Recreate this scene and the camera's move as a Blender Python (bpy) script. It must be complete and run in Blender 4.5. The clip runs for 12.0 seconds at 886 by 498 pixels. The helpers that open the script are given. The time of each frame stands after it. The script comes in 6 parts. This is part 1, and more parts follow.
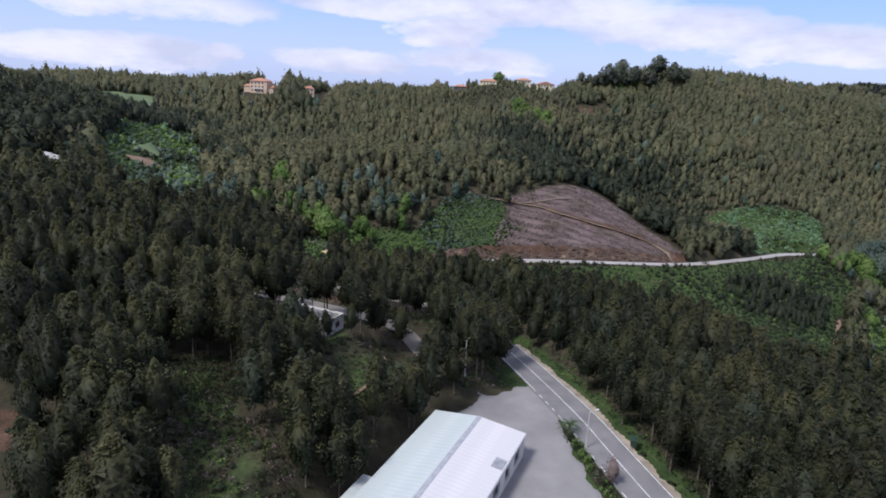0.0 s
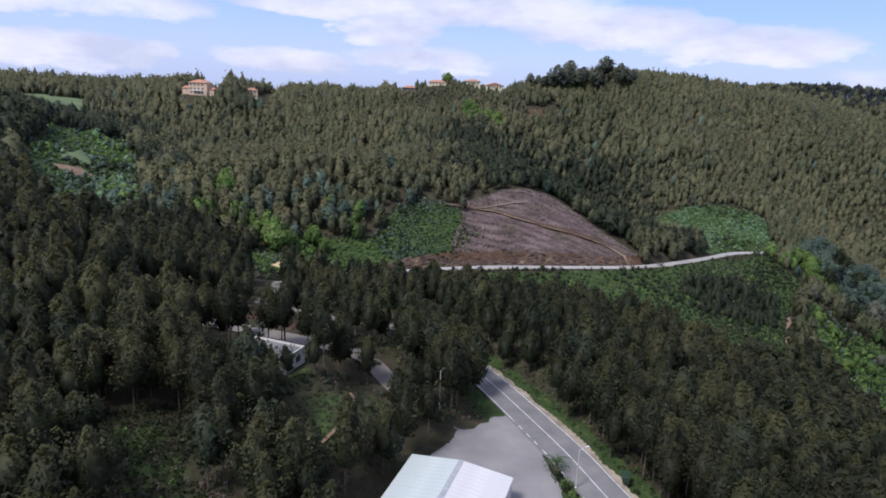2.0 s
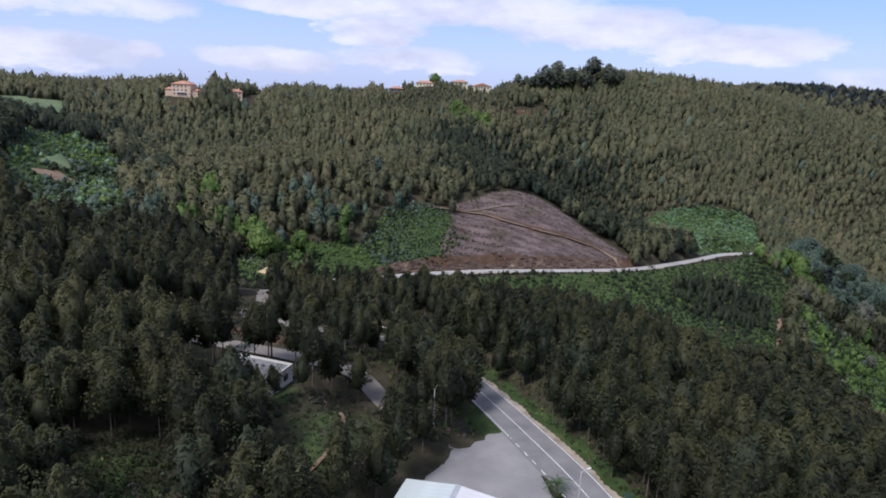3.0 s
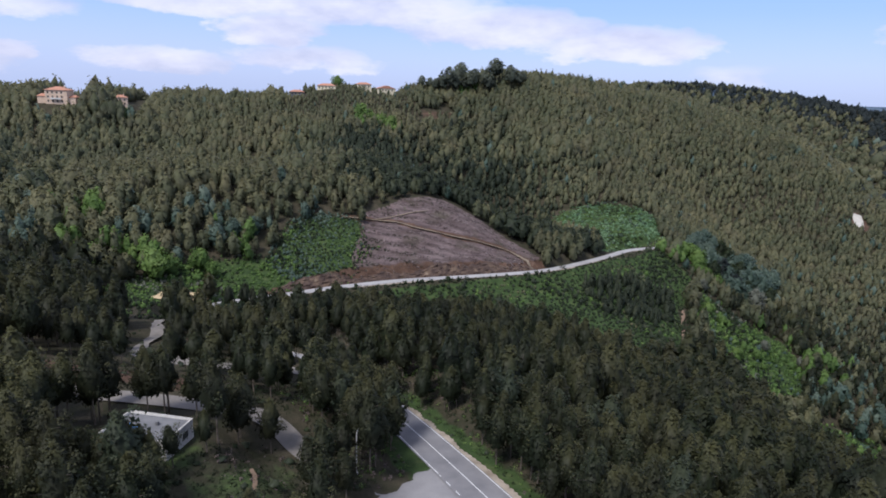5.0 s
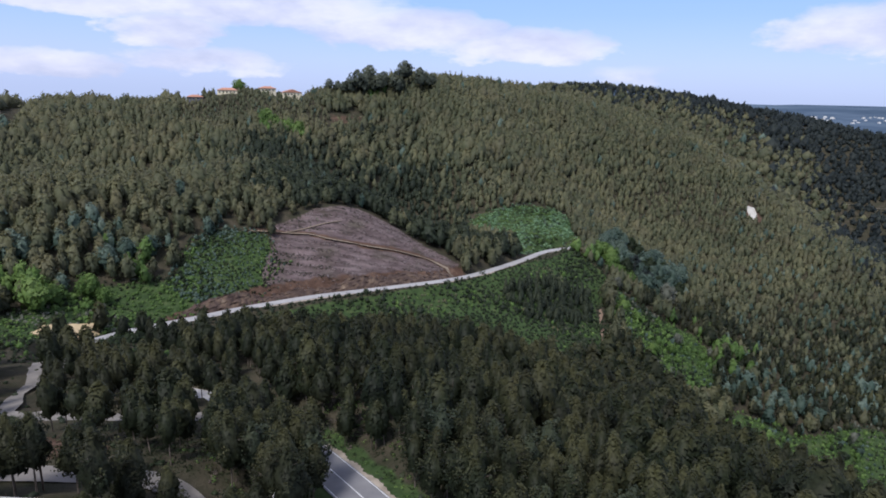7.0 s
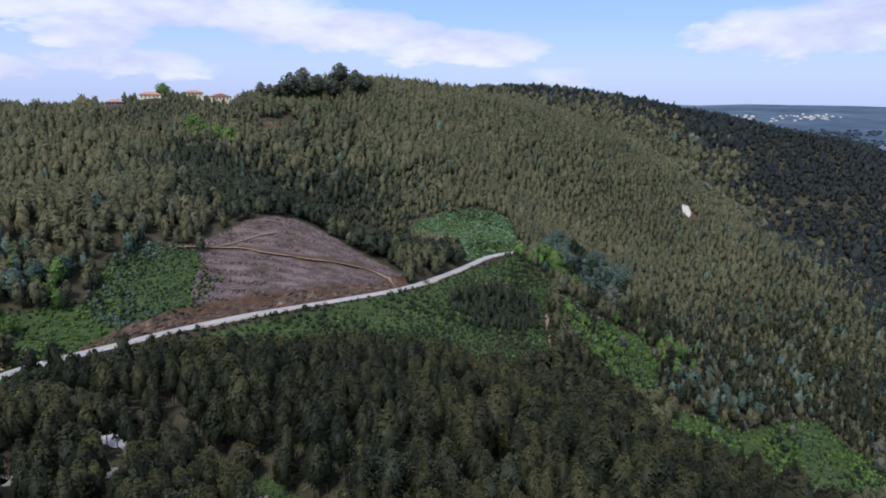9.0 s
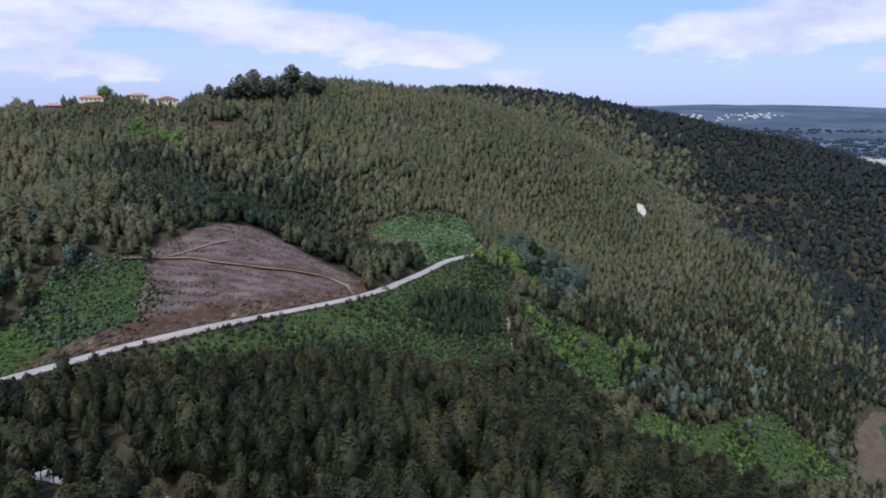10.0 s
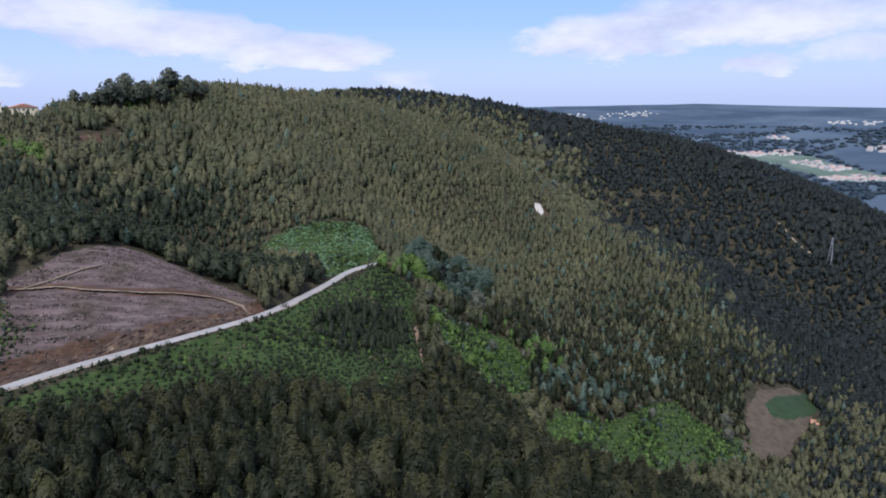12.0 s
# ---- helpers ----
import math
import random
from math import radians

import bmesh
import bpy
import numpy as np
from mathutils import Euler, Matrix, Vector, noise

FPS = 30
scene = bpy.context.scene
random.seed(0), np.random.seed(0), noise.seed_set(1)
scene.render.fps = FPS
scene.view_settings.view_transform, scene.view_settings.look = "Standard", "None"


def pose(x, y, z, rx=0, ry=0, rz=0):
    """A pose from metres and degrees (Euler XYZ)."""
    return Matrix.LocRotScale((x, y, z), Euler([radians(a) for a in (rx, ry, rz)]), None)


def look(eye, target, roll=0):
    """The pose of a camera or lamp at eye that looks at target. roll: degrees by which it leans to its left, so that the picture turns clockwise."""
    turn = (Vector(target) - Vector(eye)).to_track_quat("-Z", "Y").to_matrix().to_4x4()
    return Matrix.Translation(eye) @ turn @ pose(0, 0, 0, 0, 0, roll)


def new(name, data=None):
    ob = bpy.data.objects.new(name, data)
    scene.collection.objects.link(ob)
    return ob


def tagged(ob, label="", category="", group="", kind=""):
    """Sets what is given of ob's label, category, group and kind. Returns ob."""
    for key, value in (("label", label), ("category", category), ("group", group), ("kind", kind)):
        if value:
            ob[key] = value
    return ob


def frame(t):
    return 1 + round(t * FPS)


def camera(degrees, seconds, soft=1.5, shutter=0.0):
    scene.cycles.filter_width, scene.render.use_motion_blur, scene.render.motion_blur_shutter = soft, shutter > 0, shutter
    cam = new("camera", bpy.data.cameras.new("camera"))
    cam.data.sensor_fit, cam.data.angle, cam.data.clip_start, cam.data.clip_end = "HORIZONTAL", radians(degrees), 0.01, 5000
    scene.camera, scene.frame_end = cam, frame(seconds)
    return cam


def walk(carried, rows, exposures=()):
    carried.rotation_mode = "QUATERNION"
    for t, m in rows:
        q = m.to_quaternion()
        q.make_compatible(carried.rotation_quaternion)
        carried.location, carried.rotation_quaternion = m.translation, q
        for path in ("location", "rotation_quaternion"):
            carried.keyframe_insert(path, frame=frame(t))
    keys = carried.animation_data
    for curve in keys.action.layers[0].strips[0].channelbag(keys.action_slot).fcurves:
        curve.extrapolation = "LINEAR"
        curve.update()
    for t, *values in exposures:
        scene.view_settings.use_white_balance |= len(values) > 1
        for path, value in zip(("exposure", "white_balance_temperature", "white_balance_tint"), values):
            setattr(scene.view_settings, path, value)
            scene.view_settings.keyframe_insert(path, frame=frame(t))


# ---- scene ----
cam = camera(70.2, 12.0, 1.8)
PATH = [
    (0, (0.273, 0.321, 60.485), (0.27, 2.26, 59.992), 2.7),
    (0.5, (-1.076, 3.183, 60.878), (-1.032, 5.121, 60.388), 2.7),
    (1, (-2.323, 6.047, 61.391), (-2.232, 7.984, 60.902), 2.6),
    (1.5, (-3.379, 8.804, 61.868), (-3.24, 10.739, 61.38), 2.6),
    (2, (-4.105, 11.651, 62.352), (-3.943, 13.583, 61.864), 2.6),
    (2.5, (-4.552, 14.28, 62.923), (-4.379, 16.212, 62.434), 2.6),
    (3, (-4.879, 16.86, 63.516), (-4.677, 18.789, 63.028), 2.5),
    (5, (-4.874, 26.711, 66.164), (-4.391, 28.592, 65.685), 1.9),
    (5.5, (-4.582, 29.696, 66.616), (-4.031, 31.559, 66.14), 1.7),
    (6, (-4.137, 32.702, 66.995), (-3.525, 34.546, 66.522), 1.6),
    (6.5, (-3.554, 35.506, 67.423), (-2.88, 37.329, 66.951), 1.4),
    (7, (-2.776, 38.406, 67.785), (-2.037, 40.205, 67.317), 1.3),
    (9, (1.471, 50.148, 69.034), (2.38, 51.869, 68.574), 0.9),
    (9.5, (2.616, 52.985, 69.234), (3.578, 54.678, 68.776), 0.8),
    (10, (3.931, 56.057, 69.518), (4.956, 57.713, 69.063), 0.6),
    (10.5, (5.244, 59.005, 69.775), (6.334, 60.62, 69.322), 0.4),
    (11, (6.79, 61.907, 69.998), (7.939, 63.48, 69.547), 0.2),
    (11.5, (8.417, 64.871, 70.092), (9.626, 66.401, 69.643), 0.0),
    (12, (10.384, 68.116, 70.125), (11.664, 69.586, 69.678), -0.2),
]
walk(cam, [(t, look(eye, target, roll)) for t, eye, target, roll in PATH],
     exposures=[(0.0, 0.40, 6200, 13), (12.0, 0.38, 6000, 12)])

# ---- world, sun, exposure ----
SUN_ELEVATION, SUN_AZIMUTH = 55.0, -128.0      # azimuth: degrees clockwise from +y
world = bpy.data.worlds.new("world")
scene.world = world
world.use_nodes = True


def nd(tree, kind, **props):
    n = tree.nodes.new(kind)
    for key, value in props.items():
        if key in n.inputs:
            n.inputs[key].default_value = value
    return n


def ramp(tree, fac, stops):
    n = tree.nodes.new("ShaderNodeValToRGB")
    while len(n.color_ramp.elements) < len(stops):
        n.color_ramp.elements.new(0.5)
    for e, (p, c) in zip(n.color_ramp.elements, stops):
        e.position = p
        e.color = (*c, 1) if len(c) == 3 else c
    tree.links.new(fac, n.inputs["Fac"])
    return n.outputs["Color"]


def mathn(tree, op, a, b=0.0, clamp=False):
    n = tree.nodes.new("ShaderNodeMath")
    n.operation, n.use_clamp = op, clamp
    for i, v in enumerate((a, b)):
        if isinstance(v, (int, float)):
            n.inputs[i].default_value = v
        else:
            tree.links.new(v, n.inputs[i])
    return n.outputs[0]


def mixc(tree, fac, a, b, blend="MIX"):
    n = tree.nodes.new("ShaderNodeMix")
    n.data_type, n.blend_type = "RGBA", blend
    for sock, v in ((n.inputs[0], fac), (n.inputs[6], a), (n.inputs[7], b)):
        if isinstance(v, (int, float)):
            sock.default_value = v
        elif isinstance(v, tuple):
            sock.default_value = (*v, 1)
        else:
            tree.links.new(v, sock)
    return n.outputs[2]


def noise_n(tree, vec, scale, detail=4.0, rough=0.55):
    n = nd(tree, "ShaderNodeTexNoise", Scale=scale, Detail=detail, Roughness=rough)
    tree.links.new(vec, n.inputs["Vector"])
    return n.outputs["Fac"]


# cloud banks near the horizon: bearing, height, half width and half height in degrees, density
CLOUDS = [(-28, 1.6, 8.0, 1.5, 1.0), (-19.3, 2.0, 1.8, 0.8, 0.9), (-28, 5.6, 13, 1.3, 0.8), (-8.9, 1.7, 5.2, 1.2, 0.95), (-0.7, 4.6, 4.0, 1.4, 1.0), (2.4, 2.4, 6.0, 1.2, 0.8),
          (-7.5, 6.6, 10, 1.3, 0.9), (5, 7.0, 13, 2.2, 1.0), (18.5, 5.4, 8.5, 1.9, 1.0), (29, 4.2, 7.2, 1.5, 1.0), (38, 2.2, 6.0, 0.9, 0.45), (55, 5.2, 6.5, 1.9, 1.0), (65, 6.3, 11, 2.0, 0.95),
          (67, 3.0, 2.6, 1.0, 0.75), (76, 4.0, 6.0, 1.5, 0.7), (-46, 3.5, 9.0, 2.0, 0.9), (95, 4.5, 12, 2.4, 0.9), (130, 4.0, 16, 2.2, 0.9), (175, 5.0, 18, 2.4, 0.9), (-90, 4.5, 18, 2.2, 0.9), (-135, 4.0, 16, 2.4, 0.9)]


def build_world():
    t = world.node_tree
    t.nodes.clear()
    sky = t.nodes.new("ShaderNodeTexSky")
    sky.sky_type, sky.sun_disc = "NISHITA", False
    sky.sun_elevation, sky.sun_rotation = radians(SUN_ELEVATION), radians(SUN_AZIMUTH)
    sky.air_density, sky.dust_density, sky.ozone_density = 1.0, 1.6, 1.5
    co = t.nodes.new("ShaderNodeTexCoord")
    sep = t.nodes.new("ShaderNodeSeparateXYZ")
    t.links.new(co.outputs["Generated"], sep.inputs[0])
    stretch = t.nodes.new("ShaderNodeMapping")
    stretch.inputs["Scale"].default_value = (1.0, 1.0, 2.6)
    stretch.inputs["Location"].default_value = (0.35, 0.1, 0.0)
    t.links.new(co.outputs["Generated"], stretch.inputs["Vector"])
    big = noise_n(t, stretch.outputs[0], 3.1, 8.0, 0.52)
    billow = noise_n(t, stretch.outputs[0], 9.0, 7.0, 0.58)
    # bearing and height over the horizon, in degrees, blown about by the billows
    bearing = mathn(t, "MULTIPLY", mathn(t, "ARCTAN2", sep.outputs["X"], sep.outputs["Y"]), 57.2958)
    height = mathn(t, "MULTIPLY", mathn(t, "ARCSINE", sep.outputs["Z"]), 57.2958)
    bearing = mathn(t, "ADD", bearing, mathn(t, "MULTIPLY", mathn(t, "SUBTRACT", noise_n(t, stretch.outputs[0], 14.0, 5.0, 0.6), 0.5), 9.0))
    height = mathn(t, "ADD", height, mathn(t, "MULTIPLY", mathn(t, "SUBTRACT", billow, 0.5), 3.2))
    banks = None
    for az_c, el_c, half_w, half_h, dense in CLOUDS:
        dx = mathn(t, "DIVIDE", mathn(t, "SUBTRACT", bearing, az_c), half_w)
        dy = mathn(t, "SUBTRACT", height, el_c)
        dy = mathn(t, "MAXIMUM", mathn(t, "DIVIDE", dy, half_h), mathn(t, "DIVIDE", dy, -0.75 * half_h))
        d2 = mathn(t, "ADD", mathn(t, "MULTIPLY", dx, dx), mathn(t, "MULTIPLY", dy, dy))
        w = mathn(t, "MULTIPLY", mathn(t, "SUBTRACT", 1.0, mathn(t, "MULTIPLY", d2, 0.5), True), dense)
        banks = w if banks is None else mathn(t, "MAXIMUM", banks, w)
    upper = ramp(t, sep.outputs["Z"], [(0.13, (0, 0, 0)), (0.22, (1, 1, 1))])
    field = mixc(t, upper, banks, mathn(t, "ADD", mathn(t, "MULTIPLY", big, 2.0), -0.42))
    cover = ramp(t, mathn(t, "ADD", field, mathn(t, "MULTIPLY", mathn(t, "SUBTRACT", billow, 0.5), 0.7)), [(0.28, (0, 0, 0)), (0.52, (0.72, 0.72, 0.72)), (0.80, (1, 1, 1))])
    inner = noise_n(t, stretch.outputs[0], 7.0, 5.0, 0.55)
    body = ramp(t, mathn(t, "ADD", mathn(t, "MULTIPLY", inner, 0.6), mathn(t, "MULTIPLY", billow, 0.4)), [(0.40, (4.5, 4.7, 6.0)), (0.58, (6.5, 6.45, 7.3))])
    clear = ramp(t, sep.outputs["Z"], [(0.0, (4.6, 5.4, 7.9)), (0.05, (4.2, 5.2, 8.1)), (0.12, (2.9, 4.4, 8.3)), (0.3, (1.8, 3.6, 7.8)), (0.9, (1.2, 2.4, 5.4))])
    veiled = mixc(t, 0.72, sky.outputs[0], clear)
    mixed = mixc(t, mathn(t, "MULTIPLY", cover, 0.9), veiled, body)
    bg = nd(t, "ShaderNodeBackground", Strength=0.108)
    t.links.new(mixed, bg.inputs["Color"])
    out = t.nodes.new("ShaderNodeOutputWorld")
    t.links.new(bg.outputs[0], out.inputs[0])


build_world()
sun_data = bpy.data.lights.new("sun", "SUN")
sun_data.energy, sun_data.angle, sun_data.color = 3.0, radians(13.0), (1.0, 0.95, 0.87)
sun = new("sun", sun_data)
az, el = radians(SUN_AZIMUTH), radians(SUN_ELEVATION)
sun_dir = Vector((math.sin(az) * math.cos(el), math.cos(az) * math.cos(el), math.sin(el)))
sun.matrix_world = look(sun_dir * 400, (0, 0, 0))
scene.view_settings.exposure = 0.0


# ---- materials ----
def material(name, rough=0.85, metal=0.0, spec=0.3):
    m = bpy.data.materials.new(name)
    m.use_nodes = True
    t = m.node_tree
    b = t.nodes["Principled BSDF"]
    b.inputs["Roughness"].default_value, b.inputs["Metallic"].default_value = rough, metal
    b.inputs["Specular IOR Level"].default_value = spec
    return m, t, b


def world_pos(t):
    return t.nodes.new("ShaderNodeNewGeometry").outputs["Position"]


def local_pos(t):
    return t.nodes.new("ShaderNodeTexCoord").outputs["Object"]


def bumped(t, b, height, strength, distance):
    n = nd(t, "ShaderNodeBump", Strength=strength, Distance=distance)
    t.links.new(height, n.inputs["Height"])
    t.links.new(n.outputs[0], b.inputs["Normal"])


def surface(name, stops, scale, fine=8.0, rough=0.85, metal=0.0, bump=0.3, depth=0.02, stain=0.35, where="world"):
    """A worn surface: broad tone from stops, fine grain and darker stains over it."""
    m, t, b = material(name, rough, metal)
    pos = world_pos(t) if where == "world" else local_pos(t)
    broad = noise_n(t, pos, scale, 5.0)
    col = ramp(t, broad, stops)
    grain = noise_n(t, pos, scale * fine, 4.0, 0.65)
    shade = ramp(t, grain, [(0.3, (0.72, 0.72, 0.72)), (0.7, (1.0, 1.0, 1.0))])
    col = mixc(t, stain, col, shade, "MULTIPLY")
    t.links.new(col, b.inputs["Base Color"])
    bumped(t, b, grain, bump, depth)
    return m


def foliage(name, dark, mid, young, gloss=0.55, rust=None):
    """Leaf clumps: tone by tree (tint), by clump and by height in the crown, where young shoots are paler and crown
    shade is painted in lower down.
    """
    m, t, b = material(name, gloss, 0.0, 0.18)
    tint = t.nodes.new("ShaderNodeAttribute")
    tint.attribute_name = "tint"
    island = t.nodes.new("ShaderNodeNewGeometry").outputs["Random Per Island"]
    obj = t.nodes.new("ShaderNodeObjectInfo").outputs["Random"]
    patches = noise_n(t, world_pos(t), 0.018, 3.0)
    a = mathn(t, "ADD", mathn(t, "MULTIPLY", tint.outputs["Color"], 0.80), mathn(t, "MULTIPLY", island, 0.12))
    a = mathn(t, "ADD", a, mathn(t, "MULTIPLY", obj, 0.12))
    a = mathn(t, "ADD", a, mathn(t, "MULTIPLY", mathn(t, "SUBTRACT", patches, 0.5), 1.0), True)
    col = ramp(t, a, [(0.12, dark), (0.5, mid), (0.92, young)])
    if rust:
        reddish = ramp(t, noise_n(t, world_pos(t), 0.05, 4.0, 0.65), [(0.45, (0, 0, 0)), (0.68, (1, 1, 1))])
        col = mixc(t, mathn(t, "MULTIPLY", reddish, 0.45), col, rust)
    leaves = ramp(t, noise_n(t, world_pos(t), 1.6, 4.0, 0.7), [(0.32, (0.62, 0.62, 0.62)), (0.66, (1.22, 1.22, 1.22))])
    col = mixc(t, 1.0, col, leaves, "MULTIPLY")
    t.links.new(col, b.inputs["Base Color"])
    tr = t.nodes.new("ShaderNodeBsdfTranslucent")
    t.links.new(mixc(t, 0.5, col, young), tr.inputs["Color"])
    mx = nd(t, "ShaderNodeMixShader", Fac=0.42)
    out = t.nodes["Material Output"]
    t.links.new(b.outputs[0], mx.inputs[1])
    t.links.new(tr.outputs[0], mx.inputs[2])
    t.links.new(mx.outputs[0], out.inputs["Surface"])
    return m


# Hillside leaf: base colour lifted to carry distance haze.
M_EUCA = foliage("eucalyptus_leaf", (0.062, 0.075, 0.044), (0.116, 0.126, 0.070), (0.196, 0.188, 0.100), rust=(0.140, 0.115, 0.070))
# Darker, greener copy of the eucalyptus leaf, with cloud shade put into its colour.
M_EUCA_SHADED = foliage("shaded_eucalyptus_leaf", (0.014, 0.020, 0.012), (0.025, 0.033, 0.017), (0.098, 0.098, 0.044), rust=(0.050, 0.044, 0.025))
# Leaf of dark trees; also painted cloud shade beside the felled slope.
M_DARK = foliage("dark_wood_and_shade_leaf", (0.024, 0.033, 0.022), (0.043, 0.056, 0.035), (0.076, 0.088, 0.050))
# Ridge leaf: cloud shade and bluish haze put into its colour.
M_RIDGE_SHADED = foliage("shaded_ridge_leaf", (0.019, 0.026, 0.026), (0.029, 0.038, 0.037), (0.046, 0.056, 0.048))
M_BLUE = foliage("bluish_mimosa_leaf", (0.036, 0.064, 0.050), (0.086, 0.130, 0.102), (0.185, 0.235, 0.185))
M_LIME = foliage("spring_leaf", (0.050, 0.092, 0.026), (0.105, 0.180, 0.048), (0.195, 0.280, 0.085))
# Sapling green raised so that its colour carries the sun on the plot.
M_SAPLING = foliage("sunlit_sapling_leaf", (0.095, 0.175, 0.090), (0.190, 0.320, 0.170), (0.320, 0.460, 0.270))
M_SCRUB = foliage("scrub_leaf", (0.014, 0.021, 0.011), (0.024, 0.036, 0.017), (0.050, 0.068, 0.030))
M_PALE = foliage("pale_grey_leaf", (0.085, 0.095, 0.075), (0.150, 0.160, 0.125), (0.230, 0.235, 0.185))
# Blue of the far woods is distance haze put into the leaf colour.
M_FAR_WOOD = foliage("hazy_far_wood_leaf", (0.030, 0.050, 0.075), (0.045, 0.072, 0.100), (0.075, 0.105, 0.125))
M_BRUSH = surface("dry_brushwood", [(0.3, (0.08, 0.058, 0.054)), (0.7, (0.155, 0.12, 0.115))], 0.6, 6.0)
M_BLEACHED = surface("bleached_branches", [(0.3, (0.17, 0.138, 0.132)), (0.7, (0.28, 0.235, 0.225))], 0.8, 6.0)
M_CHALK = surface("chalky_earth", [(0.3, (0.38, 0.36, 0.31)), (0.7, (0.52, 0.49, 0.44))], 0.2, 8.0, 0.9)
M_BARK = surface("eucalyptus_bark", [(0.35, (0.075, 0.06, 0.048)), (0.7, (0.19, 0.16, 0.135))], 0.9, 7.0, 0.8, where="local")
M_ASPHALT = surface("worn_asphalt", [(0.3, (0.150, 0.147, 0.154)), (0.7, (0.215, 0.210, 0.214))], 0.22, 30.0, 0.82, bump=0.15)
M_LOT = surface("dusty_paving", [(0.3, (0.185, 0.180, 0.185)), (0.7, (0.265, 0.258, 0.258))], 0.12, 30.0, 0.85, bump=0.15)
M_PALE_ROAD = surface("pale_concrete_road", [(0.3, (0.27, 0.262, 0.26)), (0.7, (0.37, 0.36, 0.352))], 0.15, 20.0, 0.85, bump=0.15)
M_LANE = surface("worn_grey_lane", [(0.3, (0.14, 0.128, 0.115)), (0.7, (0.22, 0.20, 0.18))], 0.3, 20.0, 0.88, bump=0.15)
M_GRAVEL = surface("gravel_verge", [(0.3, (0.20, 0.165, 0.125)), (0.7, (0.36, 0.31, 0.25))], 0.35, 12.0, 0.9)
M_SAND = surface("straw_coloured_earth", [(0.3, (0.42, 0.31, 0.17)), (0.7, (0.58, 0.45, 0.27))], 0.2, 10.0, 0.9)
M_LINE = surface("worn_road_paint", [(0.35, (0.55, 0.55, 0.54)), (0.6, (0.78, 0.78, 0.77))], 0.9, 8.0, 0.6)
M_WHITE = surface("white_render", [(0.3, (0.52, 0.51, 0.49)), (0.7, (0.66, 0.65, 0.62))], 0.3, 9.0, 0.8)
M_GREY_RENDER = surface("grey_render", [(0.3, (0.11, 0.112, 0.118)), (0.7, (0.18, 0.182, 0.19))], 0.3, 9.0, 0.85)
M_TILE = surface("red_roof_tile", [(0.3, (0.34, 0.16, 0.10)), (0.7, (0.48, 0.25, 0.17))], 0.5, 8.0, 0.8)
M_TRACK = surface("ochre_track_earth", [(0.3, (0.165, 0.128, 0.090)), (0.7, (0.27, 0.215, 0.155))], 0.25, 10.0, 0.95)
M_ORANGE = surface("orange_render", [(0.3, (0.56, 0.42, 0.31)), (0.7, (0.68, 0.52, 0.40))], 0.3, 6.0, 0.85)
M_CREAM = surface("cream_render", [(0.3, (0.66, 0.58, 0.40)), (0.7, (0.78, 0.71, 0.52))], 0.3, 6.0, 0.85)
M_STEEL = surface("galvanised_steel", [(0.3, (0.42, 0.43, 0.45)), (0.7, (0.58, 0.59, 0.61))], 1.5, 8.0, 0.5, 0.6)
M_POLE = surface("grey_concrete_pole", [(0.3, (0.36, 0.35, 0.33)), (0.7, (0.50, 0.48, 0.46))], 1.0, 8.0, 0.85)
M_TIMBER = surface("dark_timber", [(0.3, (0.07, 0.05, 0.04)), (0.7, (0.14, 0.10, 0.075))], 1.0, 8.0, 0.85)
M_DARKHOLE = surface("dark_opening", [(0.3, (0.035, 0.037, 0.040)), (0.7, (0.06, 0.062, 0.066))], 1.0, 8.0, 0.25)
M_TARP = surface("blue_tarpaulin", [(0.3, (0.07, 0.20, 0.50)), (0.7, (0.13, 0.32, 0.66))], 0.8, 8.0, 0.45)
M_BIN = surface("green_container_plastic", [(0.3, (0.018, 0.040, 0.026)), (0.7, (0.032, 0.062, 0.042))], 1.0, 8.0, 0.5)
M_POND = surface("green_crop", [(0.3, (0.014, 0.032, 0.012)), (0.7, (0.026, 0.050, 0.018))], 0.15, 12.0, 0.8)
M_FIELD = surface("ploughed_field_earth", [(0.3, (0.14, 0.095, 0.065)), (0.7, (0.22, 0.155, 0.11))], 0.15, 12.0, 0.95)


def ribbed_roof(name, stops):
    """Painted profiled sheet: fine ribs down the slope, faint rust runs and overlaps."""
    m, t, b = material(name, 0.42, 0.15, 0.4)
    pos = local_pos(t)
    col = ramp(t, noise_n(t, pos, 0.35, 5.0), stops)
    sc = t.nodes.new("ShaderNodeMapping")
    sc.inputs["Scale"].default_value = (0.08, 1.6, 1.0)
    t.links.new(pos, sc.inputs["Vector"])
    streak = ramp(t, noise_n(t, sc.outputs[0], 1.0, 5.0, 0.7), [(0.35, (0.80, 0.79, 0.77)), (0.6, (1, 1, 1))])
    t.links.new(mixc(t, 0.7, col, streak, "MULTIPLY"), b.inputs["Base Color"])
    return m


M_ROOF_WHITE = ribbed_roof("white_profiled_sheet", [(0.3, (0.55, 0.545, 0.56)), (0.7, (0.66, 0.645, 0.65))])
M_ROOF_PALE = ribbed_roof("pale_blue_grey_sheet", [(0.3, (0.46, 0.52, 0.52)), (0.7, (0.56, 0.60, 0.60))])


